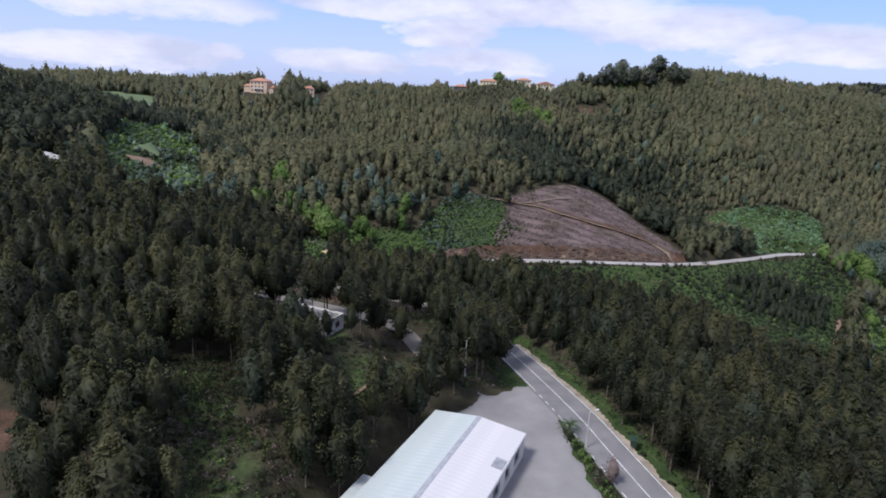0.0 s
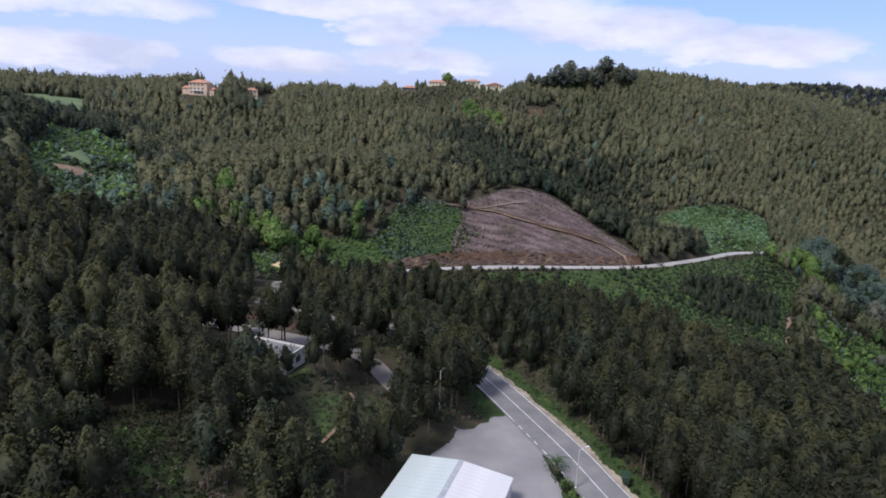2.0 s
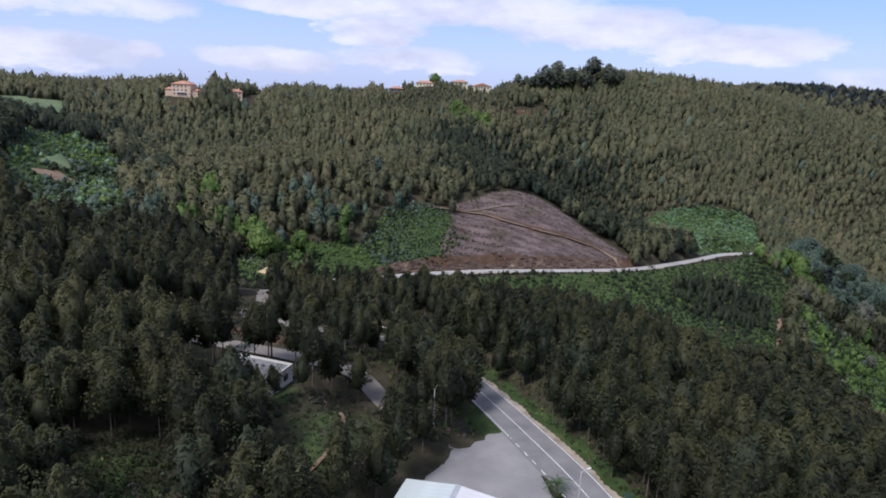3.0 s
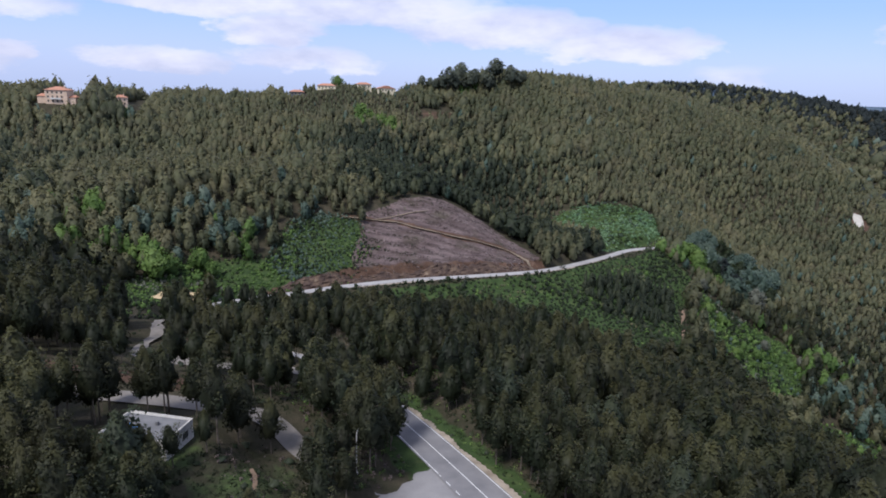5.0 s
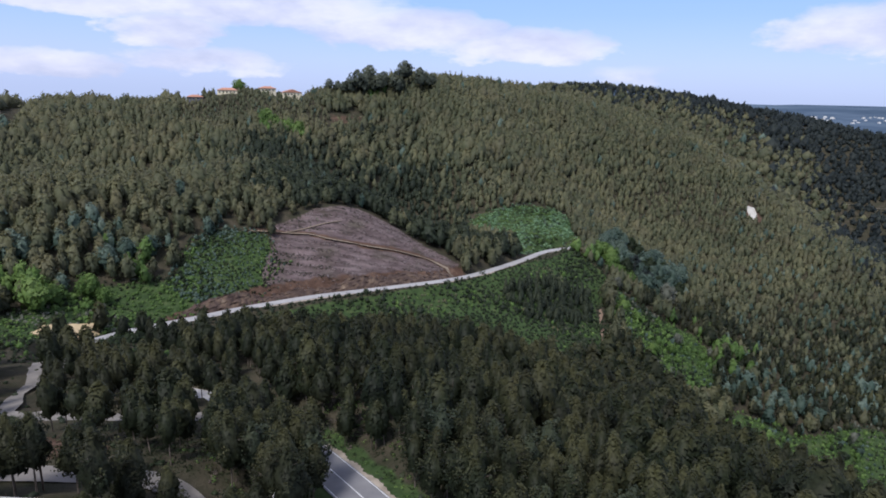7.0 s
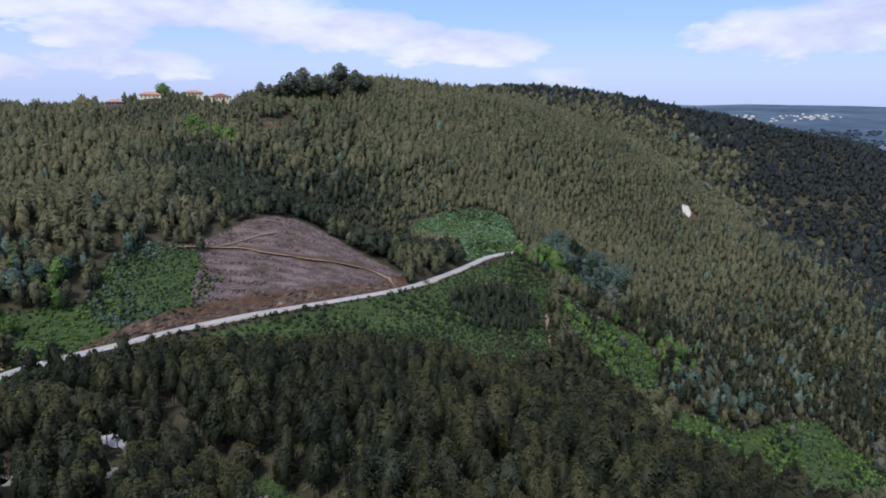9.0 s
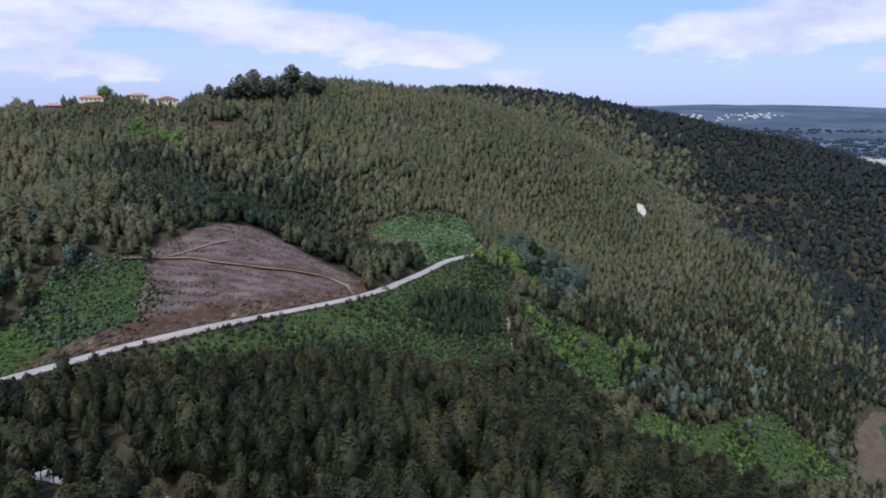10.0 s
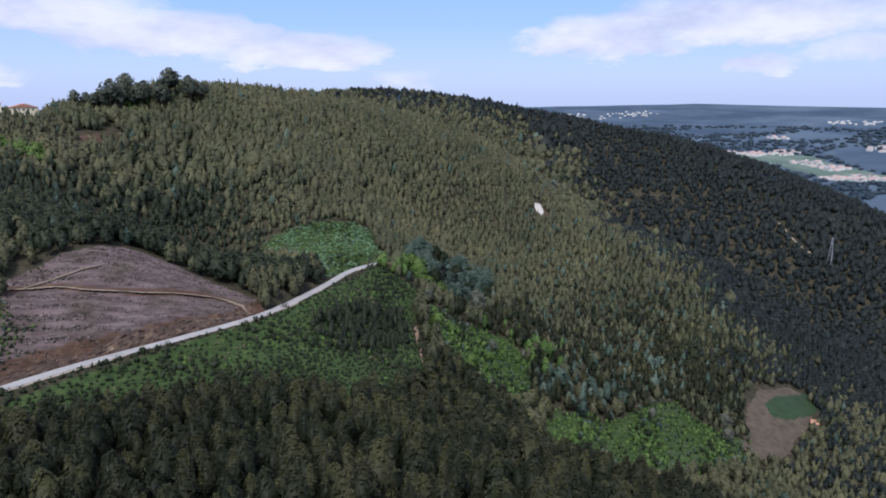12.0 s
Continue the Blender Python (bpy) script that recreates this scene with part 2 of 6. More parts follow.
def ground_material():
    m, t, b = material("ground_earth_and_scrub", 0.95, 0.0, 0.1)
    pos = world_pos(t)
    n2, n3 = noise_n(t, pos, 0.22, 6.0, 0.65), noise_n(t, pos, 1.4, 4.0, 0.7)
    floor = ramp(t, n2, [(0.28, (0.028, 0.032, 0.016)), (0.5, (0.046, 0.042, 0.028)), (0.75, (0.080, 0.066, 0.046))])
    grass = ramp(t, n2, [(0.28, (0.024, 0.042, 0.016)), (0.55, (0.046, 0.074, 0.026)), (0.8, (0.100, 0.118, 0.048))])
    slash = mixc(t, 0.55, ramp(t, n2, [(0.25, (0.054, 0.038, 0.036)), (0.5, (0.108, 0.080, 0.078)), (0.78, (0.195, 0.156, 0.150))]), ramp(t, noise_n(t, pos, 0.07, 4.0), [(0.3, (0.062, 0.060, 0.036)), (0.5, (0.128, 0.096, 0.094)), (0.7, (0.172, 0.138, 0.134))]))
    rows = t.nodes.new("ShaderNodeMapping")
    rows.inputs["Scale"].default_value = (0.07, 0.45, 0.2)
    rows.inputs["Rotation"].default_value = (0, 0, 0.18)
    t.links.new(pos, rows.inputs["Vector"])
    heaps = ramp(t, noise_n(t, rows.outputs[0], 1.0, 5.0, 0.65), [(0.38, (0.55, 0.54, 0.52)), (0.50, (0.98, 0.98, 0.98)), (0.64, (1.36, 1.34, 1.34))])
    slash = mixc(t, 0.8, slash, heaps, "MULTIPLY")
    earth = ramp(t, n2, [(0.28, (0.050, 0.030, 0.022)), (0.55, (0.098, 0.060, 0.043)), (0.8, (0.190, 0.125, 0.090))])
    col = floor
    for attr, tone in (("grass", grass), ("slash", slash), ("earth", earth)):
        a = t.nodes.new("ShaderNodeAttribute")
        a.attribute_name = attr
        w = mathn(t, "ADD", a.outputs["Fac"], mathn(t, "MULTIPLY", mathn(t, "SUBTRACT", n2, 0.5), 1.1))
        w = ramp(t, w, [(0.38, (0, 0, 0)), (0.62, (1, 1, 1))])
        col = mixc(t, w, col, tone)
    grain = ramp(t, n3, [(0.3, (0.62, 0.62, 0.62)), (0.7, (1.1, 1.1, 1.1))])
    col = mixc(t, 0.6, col, grain, "MULTIPLY")
    t.links.new(col, b.inputs["Base Color"])
    bumped(t, b, n3, 0.8, 0.35)
    return m


M_GROUND = ground_material()


def plain_material():
    """Far lowland of woods, fields and pale villages, with distance haze put into its blue colour."""
    m, t, b = material("hazy_lowland", 1.0, 0.0, 0.0)
    pos = world_pos(t)
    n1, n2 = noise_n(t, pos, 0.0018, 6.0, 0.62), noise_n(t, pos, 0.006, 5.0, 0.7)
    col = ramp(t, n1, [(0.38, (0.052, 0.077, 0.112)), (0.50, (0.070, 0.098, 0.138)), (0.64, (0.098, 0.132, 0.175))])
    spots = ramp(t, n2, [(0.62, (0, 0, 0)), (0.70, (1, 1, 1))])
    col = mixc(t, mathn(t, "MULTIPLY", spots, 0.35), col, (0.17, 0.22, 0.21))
    t.links.new(col, b.inputs["Base Color"])
    return m


M_PLAIN = plain_material()
# Bluish green: distance haze mixed into the meadow's colour.
M_FAR_MEADOW = surface("hazy_far_meadow", [(0.35, (0.075, 0.110, 0.095)), (0.55, (0.105, 0.150, 0.120)), (0.7, (0.170, 0.200, 0.170))], 0.012, 6.0, 1.0)
M_PALE_TILE = surface("pale_roof_tile", [(0.3, (0.34, 0.23, 0.20)), (0.7, (0.46, 0.34, 0.31))], 0.05, 8.0, 0.9)
# Darker field earth: the plot's shade is put into the base colour.
M_TILLED = surface("shaded_tilled_earth", [(0.3, (0.056, 0.044, 0.032)), (0.7, (0.105, 0.082, 0.058))], 0.2, 10.0, 0.95)
M_MEADOW = surface("meadow_grass", [(0.3, (0.065, 0.100, 0.050)), (0.55, (0.110, 0.150, 0.075)), (0.75, (0.180, 0.205, 0.115))], 0.05, 10.0, 0.95)


# ---- ground form ----
GRID_X = np.array([-600, -350, -170, -40, 60, 160, 260, 380, 560, 850.0])
GRID_Y = np.array([-150, 60, 140, 220, 310, 390, 500, 650, 900.0])
HEIGHTS = np.array([
    (65, 46, 26, 17, -11, -60, -104, -122, -190, -175),
    (33, 16, 26, 6, -5, -43, -86, -157, -180, -183),
    (25, 24, 22, 10, -9, -49, -106, -162, -174, -187),
    (19, 40, 16, -6, -17, -57, -124, -161, -171, -186),
    (20, 60, 13, -21, -35, -45, -86, -111, -139, -177),
    (28, 62, 8, 13, 0, -26, -48, -81, -79, -157),
    (45, 46, 26, 3, 17, -38, -9, -48, -40, -170),
    (48, 48, 50, 52, 58, 61, 71, 61, 25, -119),
    (10, 0, 0, 0, 10, 20, 30, 40, 40, -60),
], dtype=float).T
KNOLLS = [(84, 398, 24, 7), (-238, 398, 42, 15), (215, 678, 52, 13), (-150, 562, 34, 15), (52, 676, 36, 11)]      # x, y, radius, height
RIDGE = [(560, 1130, 84), (722, 1049, 92), (890, 905, 62), (1005, 760, 26), (1100, 585, -20), (1200, 380, -125), (1330, 150, -175)]

# centre lines: x, y, z
MAIN_ROAD = [(48.2, 40, -0.5), (42.2, 62, -0.8), (36.4, 82, -0.95), (31.5, 101, -1.05), (28.3, 114.5, -1.4), (22.4, 140, -4), (17.5, 162, -7)]
FAR_ROAD = [(17.5, 162, -7), (10, 185, -9.5), (-4, 208, -12), (-24, 228, -14.5), (-40, 248, -16.5), (-45, 266, -18.5), (-37, 288, -22), (-24, 302, -24.5), (-1, 315, -26.5), (19, 324, -27.3), (52, 333, -28), (95, 340, -29.2),
            (131, 348, -30.5), (158, 361, -31.8), (195, 386, -34.2), (228, 410, -36.2), (258, 421, -38), (284, 427, -40), (312, 432, -43)]
SIDE_ROAD = [(-60, 153, 10.5), (-46, 150, 9), (-32, 147.3, 7.6), (-22, 144.5, 6.8), (-13, 141.4, 6), (-8, 138, 5), (-4, 132.5, 3.2), (-1, 129, 2.0)]
TRACK = [(26, 370, -2), (40, 371.6, -3.6), (54, 372.3, -5), (66, 368.4, -8), (79, 367, -10), (98, 365.8, -15), (119, 365.5, -21), (128, 361.5, -25), (134, 355, -29)]
TRACK_BRANCH = [(44, 372.5, 0), (54, 376, 0), (64, 378.6, 0), (76, 381, 0)]


def spline(points, step=2.0):
    """A smooth line through the points, as an array of places about step apart."""
    p = np.array(points, float)
    p = np.vstack([2 * p[0] - p[1], p, 2 * p[-1] - p[-2]])
    out = []
    for a, b, c, d in zip(p[:-3], p[1:-2], p[2:-1], p[3:]):
        n = max(2, int(np.linalg.norm(c - b) / step))
        t = np.linspace(0, 1, n, endpoint=False)[:, None]
        out.append(0.5 * (2 * b + (c - a) * t + (2 * a - 5 * b + 4 * c - d) * t ** 2 + (3 * b - a - 3 * c + d) * t ** 3))
    return np.vstack(out + [p[-2:-1]])


ROADS = [(spline(MAIN_ROAD), 4.2), (spline(FAR_ROAD), 2.6), (spline(SIDE_ROAD), 2.2)]
LOT = [(-11, 82), (1, 108), (8, 121), (13, 125), (18, 130), (23.5, 131), (26.4, 113.5), (24.9, 111), (25.6, 99.5), (27.4, 88), (31.5, 72), (34, 60), (10, 50), (-20, 66)]
HOUSE_PAD = (-27.5, 126.5, 8.0, 9.6)                  # x, y, radius, height


def basis(g, q):
    n = len(g)
    q = np.clip(q, g[0], g[-1])
    i = np.clip(np.searchsorted(g, q) - 1, 0, n - 2)
    h = g[i + 1] - g[i]
    t = (q - g[i]) / h
    d = np.zeros((n, n))
    for k in range(n):
        a, b = max(k - 1, 0), min(k + 1, n - 1)
        d[k, a] -= 1 / (g[b] - g[a])
        d[k, b] += 1 / (g[b] - g[a])
    e = np.eye(n)
    return ((2 * t ** 3 - 3 * t ** 2 + 1)[:, None] * e[i] + ((t ** 3 - 2 * t * t + t) * h)[:, None] * d[i]
            + (3 * t * t - 2 * t ** 3)[:, None] * e[i + 1] + ((t ** 3 - t * t) * h)[:, None] * d[i + 1])


def smooth(a, b, v):
    t = np.clip((v - a) / (b - a), 0, 1)
    return t * t * (3 - 2 * t)


def inside(poly, x, y):
    """Which of the places lie inside the outline."""
    hit = np.zeros(len(x), bool)
    for (xa, ya), (xb, yb) in zip(poly, poly[1:] + poly[:1]):
        if ya != yb:
            hit ^= ((ya > y) != (yb > y)) & (x < (xb - xa) * (y - ya) / (yb - ya) + xa)
    return hit


def edge_distance(line, x, y):
    """Distance to a line of places, and the height of its nearest place."""
    best, high = np.full(len(x), 1e9), np.zeros(len(x))
    lo, hi = line.min(0) - 40, line.max(0) + 40
    near = np.where((x > lo[0]) & (x < hi[0]) & (y > lo[1]) & (y < hi[1]))[0]
    for part_of in np.array_split(near, max(1, len(near) // 4000)):
        d = np.hypot(x[part_of, None] - line[None, :, 0], y[part_of, None] - line[None, :, 1])
        k = d.argmin(1)
        best[part_of], high[part_of] = d[np.arange(len(k)), k], line[k, 2]
    return best, high


def poly_distance(poly, x, y):
    """Distance to an outline, negative inside."""
    d = np.full(len(x), 1e9)
    for (xa, ya), (xb, yb) in zip(poly, poly[1:] + poly[:1]):
        vx, vy = xb - xa, yb - ya
        t = np.clip(((x - xa) * vx + (y - ya) * vy) / (vx * vx + vy * vy), 0, 1)
        d = np.minimum(d, np.hypot(x - xa - t * vx, y - ya - t * vy))
    return np.where(inside(poly, x, y), -d, d)


def wobble(x, y):
    return (1.6 * np.sin(x / 23 + 0.7 * np.sin(y / 31)) * np.cos(y / 27 + 0.5 * np.sin(x / 37))
            + 0.7 * np.sin(x / 9.1 + y / 13.7) * np.sin(y / 8.3 - x / 17.0))


def lot_z(y):
    """The forecourt falls gently towards the road."""
    return -1.15 - 1.75 * smooth(106, 132, np.asarray(y, float))


def ground_z(x, y, level=True):
    x, y = np.asarray(x, float), np.asarray(y, float)
    z = np.einsum("ni,ij,nj->n", basis(GRID_X, x), HEIGHTS, basis(GRID_Y, y))
    for kx, ky, r, h in KNOLLS:
        z += h * np.exp(-((x - kx) ** 2 + (y - ky) ** 2) / (2 * r * r))
    z += wobble(x, y) * smooth(0, 60, np.hypot(x - 15, y - 95))
    dist = np.hypot(x, y)
    plain = -185 + 215 * np.clip((dist - 1500) / 3400, 0, 1.2) * smooth(-900, 600, x)
    z += (plain - z) * smooth(950, 1700, dist)
    crest = spline(RIDGE, 40.0)
    far = dist > 500
    if far.any():
        d = np.hypot(x[far, None] - crest[None, :, 0], y[far, None] - crest[None, :, 1])
        lift = (crest[None, :, 2] + 14 - 0.42 * np.sqrt(d * d + 900)).max(1)
        w = smooth(-25, 25, lift - z[far])
        z[far] = z[far] * (1 - w) + np.maximum(lift, z[far]) * w
    if level:
        d = poly_distance(LOT, x, y)
        w = 1 - smooth(3.0, 12.0, d)
        z = z * (1 - w) + (lot_z(y) - 0.2) * w
        for line, half in ROADS:
            d, h = edge_distance(line, x, y)
            w = 1 - (smooth(half + 2.9, half + 6.8, d) if half == 2.6 else smooth(half + 4.5, half + 13.0, d))
            z = z * (1 - w) + (h - 0.30) * w
        px, py, r, h = HOUSE_PAD
        w = 1 - smooth(r, r + 8, np.hypot(x - px, y - py))
        z = z * (1 - w) + h * w
    return z


def gz(x, y):
    return float(ground_z(np.array([x]), np.array([y]))[0])


# ---- plan of the plant cover ----
CLEARCUT = [(92, 400), (108, 392), (122, 380), (140, 363), (131, 352), (96, 344), (52, 337), (30, 331), (28, 342), (36, 362), (38, 376), (64, 392)]
FERN = [(-12, 337), (-2, 360), (12, 369), (33, 368), (35, 349), (25, 334), (-1, 327)]
YOUNG = [(198, 404), (209, 433), (210, 456), (196, 488), (216, 492), (246, 486), (279, 480), (280, 458), (266, 433), (240, 421), (218, 408)]
SHRUB = [(-75, 284), (-64, 312), (-46, 332), (-24, 337), (-5, 338), (-1, 320), (-17, 309), (-36, 299), (-50, 275)]
STRAW = [(-57, 283), (-54, 300), (-40, 307), (-38, 296), (-45, 283)]
SCRUB = [(4, 292), (30, 318), (92, 333), (140, 345), (200, 382), (250, 412), (264, 378), (225, 345), (205, 300), (178, 276), (130, 262), (92, 274), (43, 286)]
GULLY = [(258, 378), (275, 356), (304, 340), (292, 308), (252, 282), (232, 289), (233, 311), (243, 350)]
BASIN = [(243, 260), (287, 283), (330, 270), (372, 274), (402, 272), (412, 254), (438, 230), (405, 222), (345, 230), (262, 240)]
POND_FIELD = [(425, 222), (455, 242), (492, 258), (520, 260), (555, 248), (558, 236), (530, 216), (485, 210), (445, 206)]
LEFT_VALLEY = [(-194, 345), (-208, 412), (-184, 448), (-144, 386), (-124, 316), (-122, 284), (-138, 276), (-162, 305)]
LEFT_FIELD = [(-320, 545), (-284, 556), (-246, 540), (-222, 470), (-236, 458), (-262, 490)]
NEAR_CLEARING = [(-47, 104), (-38, 105), (-31, 95), (-26, 84), (-18, 76), (-22, 66), (-35, 68), (-39, 84), (-48, 95)]
GRASS_PATH = [(-20, 119), (-8, 130), (-2, 125), (-6, 112), (-12, 101), (-18, 96), (-23, 102)]
LEFT_EARTH = [(-68, 85), (-60, 86), (-56, 77), (-62, 70), (-70, 76)]
BARE_PATCH = [(118, 598), (122, 616), (150, 618), (156, 602)]
WHITE_PATCH = [(500, 476), (511, 499), (524, 513), (532, 504), (517, 483)]
YARD = [(-60, 158), (-30, 152), (-18, 147), (-18, 156), (-34, 170), (-62, 172)]
HOUSE_FRONT = [(-41, 134), (-20, 130), (-16, 120), (-22, 112), (-35, 112), (-43, 120)]
BANK = [(-14, 316), (20, 326), (95, 342), (131, 350), (142, 362), (136, 372), (96, 350), (30, 340), (-12, 330)]
LAYBY = [(-25, 240), (-12, 230), (-8, 222), (-11, 206), (-19, 204), (-22, 222)]
# Outline of a cloud's shadow; trees inside it get darker leaves.
CLOUD_SHADE_SIDE = [(640, 1020), (735, 910), (770, 870), (788, 795), (784, 718), (755, 660), (665, 570), (580, 490), (545, 445), (575, 426), (563, 372), (560, 341), (539, 295), (518, 270), (500, 205), (430, 182), (350, 130), (300, 40), (700, 20), (1500, 60), (1500, 1400), (600, 1400)]
OPEN = [LAYBY, HOUSE_FRONT, BANK, CLEARCUT, FERN, YOUNG, SHRUB, STRAW, SCRUB, GULLY, BASIN, POND_FIELD, LEFT_VALLEY, LEFT_FIELD, NEAR_CLEARING, GRASS_PATH, LEFT_EARTH,
        BARE_PATCH, WHITE_PATCH, YARD]


def build_ground():
    def axis(lo, hi, step, far, fine):
        core = sorted(set(np.arange(lo, fine[0], step)) | set(np.arange(fine[0], fine[1], 2.5)) | set(np.arange(fine[1], hi + 0.1, step)))
        a, b, s = [], [], step
        up, down = core[-1], core[0]
        while up < far or down > -far:
            s *= 1.22
            if up < far:
                up = min(up + s, far)
                b.append(up)
            if down > -far:
                down = max(down - s, -far)
                a.append(down)
        return np.array(a[::-1] + core + b)
    xs, ys = axis(-300, 640, 4.0, 4880, (-60, 300)), axis(20, 760, 4.0, 4880, (260, 435))
    nx, ny = len(xs), len(ys)
    gx, gy = np.meshgrid(xs, ys, indexing="ij")
    x, y = gx.ravel(), gy.ravel()
    z = ground_z(x, y)
    i, j = np.meshgrid(np.arange(nx - 1), np.arange(ny - 1), indexing="ij")
    a = (i * ny + j).ravel()
    faces = np.stack([a, a + ny, a + ny + 1, a + 1], 1)
    me = bpy.data.meshes.new("ground")
    me.from_pydata(np.stack([x, y, z], 1).tolist(), [], faces.tolist())
    me.materials.append(M_GROUND)
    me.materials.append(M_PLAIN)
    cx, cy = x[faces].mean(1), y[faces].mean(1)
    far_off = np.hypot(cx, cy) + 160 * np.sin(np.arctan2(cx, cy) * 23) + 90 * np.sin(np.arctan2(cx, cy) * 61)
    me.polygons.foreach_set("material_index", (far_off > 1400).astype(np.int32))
    me.polygons.foreach_set("use_smooth", np.ones(len(faces), bool))
    grass, slash, earth = np.zeros(len(x)), np.zeros(len(x)), np.zeros(len(x))
    for poly in (FERN, YOUNG, SHRUB, SCRUB, GULLY, BASIN, LEFT_VALLEY, LEFT_FIELD):
        grass = np.maximum(grass, 1 - smooth(-3, 4, poly_distance(poly, x, y)))
    for poly in (GRASS_PATH, NEAR_CLEARING, HOUSE_FRONT):
        grass = np.maximum(grass, 0.5 * (1 - smooth(-3, 4, poly_distance(poly, x, y))))
    slash = 1 - smooth(-2, 3, poly_distance(CLEARCUT, x, y))
    earth = np.maximum(earth, 0.5 * (1 - smooth(-2, 3, poly_distance(BARE_PATCH, x, y))))
    for poly, w in ((NEAR_CLEARING, 0.22), (LEFT_EARTH, 0.7), (POND_FIELD, 0.4), (YARD, 0.75), (WHITE_PATCH, 1.0)):
        earth = np.maximum(earth, w * (1 - smooth(-3, 3, poly_distance(poly, x, y))))
    d, _ = edge_distance(ROADS[1][0], x, y)
    far_line = ROADS[1][0][ROADS[1][0][:, 1] > 300]
    uphill = y - np.interp(x, far_line[:, 0], far_line[:, 1])
    bank = (1 - smooth(7.5, 11, d)) * smooth(-25, -5, x) * (1 - smooth(136, 148, x)) * (y > 300) * smooth(0, 2.5, uphill)
    earth = np.maximum(earth, bank)
    d, _ = edge_distance(ROADS[0][0], x, y)
    grass = np.maximum(grass, 0.9 * (1 - smooth(8, 11, d)))
    d, _ = edge_distance(spline(TRACK), x, y)
    earth = np.maximum(earth, 0.8 * (1 - smooth(1.0, 3.5, d)))
    for name, v in (("grass", grass), ("slash", slash), ("earth", earth)):
        me.attributes.new(name, "FLOAT", "POINT").data.foreach_set("value", v.astype(np.float32))
    return tagged(new("ground", me), "wooded hillside ground of earth, grass and leaf litter", "ground", kind="structure")


build_ground()


def ribbon(name, line, left, right, lift, mat, label, category, holes=None, parent=None, kind="structure"):
    """A strip along a line between two offsets to its left; holes: lengths of dash and gap."""
    p = np.array(line)
    d = np.gradient(p[:, :2], axis=0)
    d /= np.linalg.norm(d, axis=1)[:, None]
    nrm = np.stack([-d[:, 1], d[:, 0]], 1)
    run = np.concatenate([[0], np.cumsum(np.linalg.norm(np.diff(p[:, :2], axis=0), axis=1))])
    bm = bmesh.new()
    prev = None
    for k in range(len(p)):
        keep = holes is None or run[k] % sum(holes) < holes[0]
        if keep:
            edges = [float(np.asarray(o).reshape(-1)[min(k, np.size(o) - 1)]) for o in (left, right)]
            row = [bm.verts.new((p[k, 0] + nrm[k, 0] * o, p[k, 1] + nrm[k, 1] * o, p[k, 2] + lift)) for o in edges]
            if prev:
                bm.faces.new((prev[0], prev[1], row[1], row[0]))
            prev = row
        else:
            prev = None
    bmesh.ops.recalc_face_normals(bm, faces=bm.faces)
    if sum(f.normal.z for f in bm.faces) < 0:
        bmesh.ops.reverse_faces(bm, faces=bm.faces)
    me = bpy.data.meshes.new(name)
    bm.to_mesh(me)
    bm.free()
    me.materials.append(mat)
    ob = new(name, me)
    if parent:
        ob.parent = parent
        return ob
    return tagged(ob, label, category, kind=kind)


main_line = spline(MAIN_ROAD, 0.5)
road = ribbon("road", main_line, 4.1, -4.1, 0.0, M_ASPHALT, "two-lane grey asphalt road with worn white lines", "road")
vrun = np.arange(len(main_line)) * 0.5
ragged_edge = -4.5 - 0.75 * np.abs(np.sin(vrun / 4.1 + 1.7 * np.sin(vrun / 9))) - 0.45 * np.abs(np.sin(vrun * 1.9 + np.sin(vrun / 3)))
ribbon("verge", main_line, -4.1, ragged_edge, -0.04, M_GRAVEL, "strip of pale gravel along the asphalt road", "verge")
ribbon("edge_line", main_line, -3.75, -3.9, 0.012, M_LINE, "", "", parent=road)
ribbon("centre_line", main_line, -0.05, -0.2, 0.012, M_LINE, "", "", parent=road)
ribbon("edge_line", main_line[main_line[:, 1] < 128], 3.75, 3.6, 0.012, M_LINE, "", "", holes=(2.0, 1.6), parent=road)
ribbon("edge_line", main_line[main_line[:, 1] >= 128], 3.75, 3.6, 0.012, M_LINE, "", "", parent=road)
ribbon("far_road", spline(FAR_ROAD, 1.0), 2.7, -2.7, 0.05, M_PALE_ROAD, "narrow pale concrete road curving along the hillside", "road")
frun = np.arange(len(spline(FAR_ROAD, 1.0))) * 1.0
ribbon("far_verge", spline(FAR_ROAD, 1.0), -2.7, -2.9 - 1.5 * np.maximum(0, np.sin(frun / 17 + np.sin(frun / 7))) - 0.3 * np.abs(np.sin(frun / 1.7)), 0.0, M_GRAVEL, "gravel shoulder beside the pale hillside road", "verge")
ribbon("side_road", spline(SIDE_ROAD, 0.7), 2.2, -2.2, 0.03, M_LANE, "narrow worn concrete lane curving past trees", "road")


def sheet(name, poly, mat, z, label, category, thick=0.12):
    """A slab over an outline, which follows the fall of the forecourt."""
    bm = bmesh.new()
    f = bm.faces.new([bm.verts.new((x, y, z + float(lot_z(y)))) for x, y in poly])
    bmesh.ops.recalc_face_normals(bm, faces=bm.faces)
    if f.normal.z < 0:
        f.normal_flip()
    r = bmesh.ops.extrude_face_region(bm, geom=[f])
    bmesh.ops.translate(bm, verts=[v for v in r["geom"] if isinstance(v, bmesh.types.BMVert)], vec=(0, 0, thick))
    bmesh.ops.recalc_face_normals(bm, faces=bm.faces)
    me = bpy.data.meshes.new(name)
    bm.to_mesh(me)
    bm.free()
    me.materials.append(mat)
    return tagged(new(name, me), label, category, kind="structure")


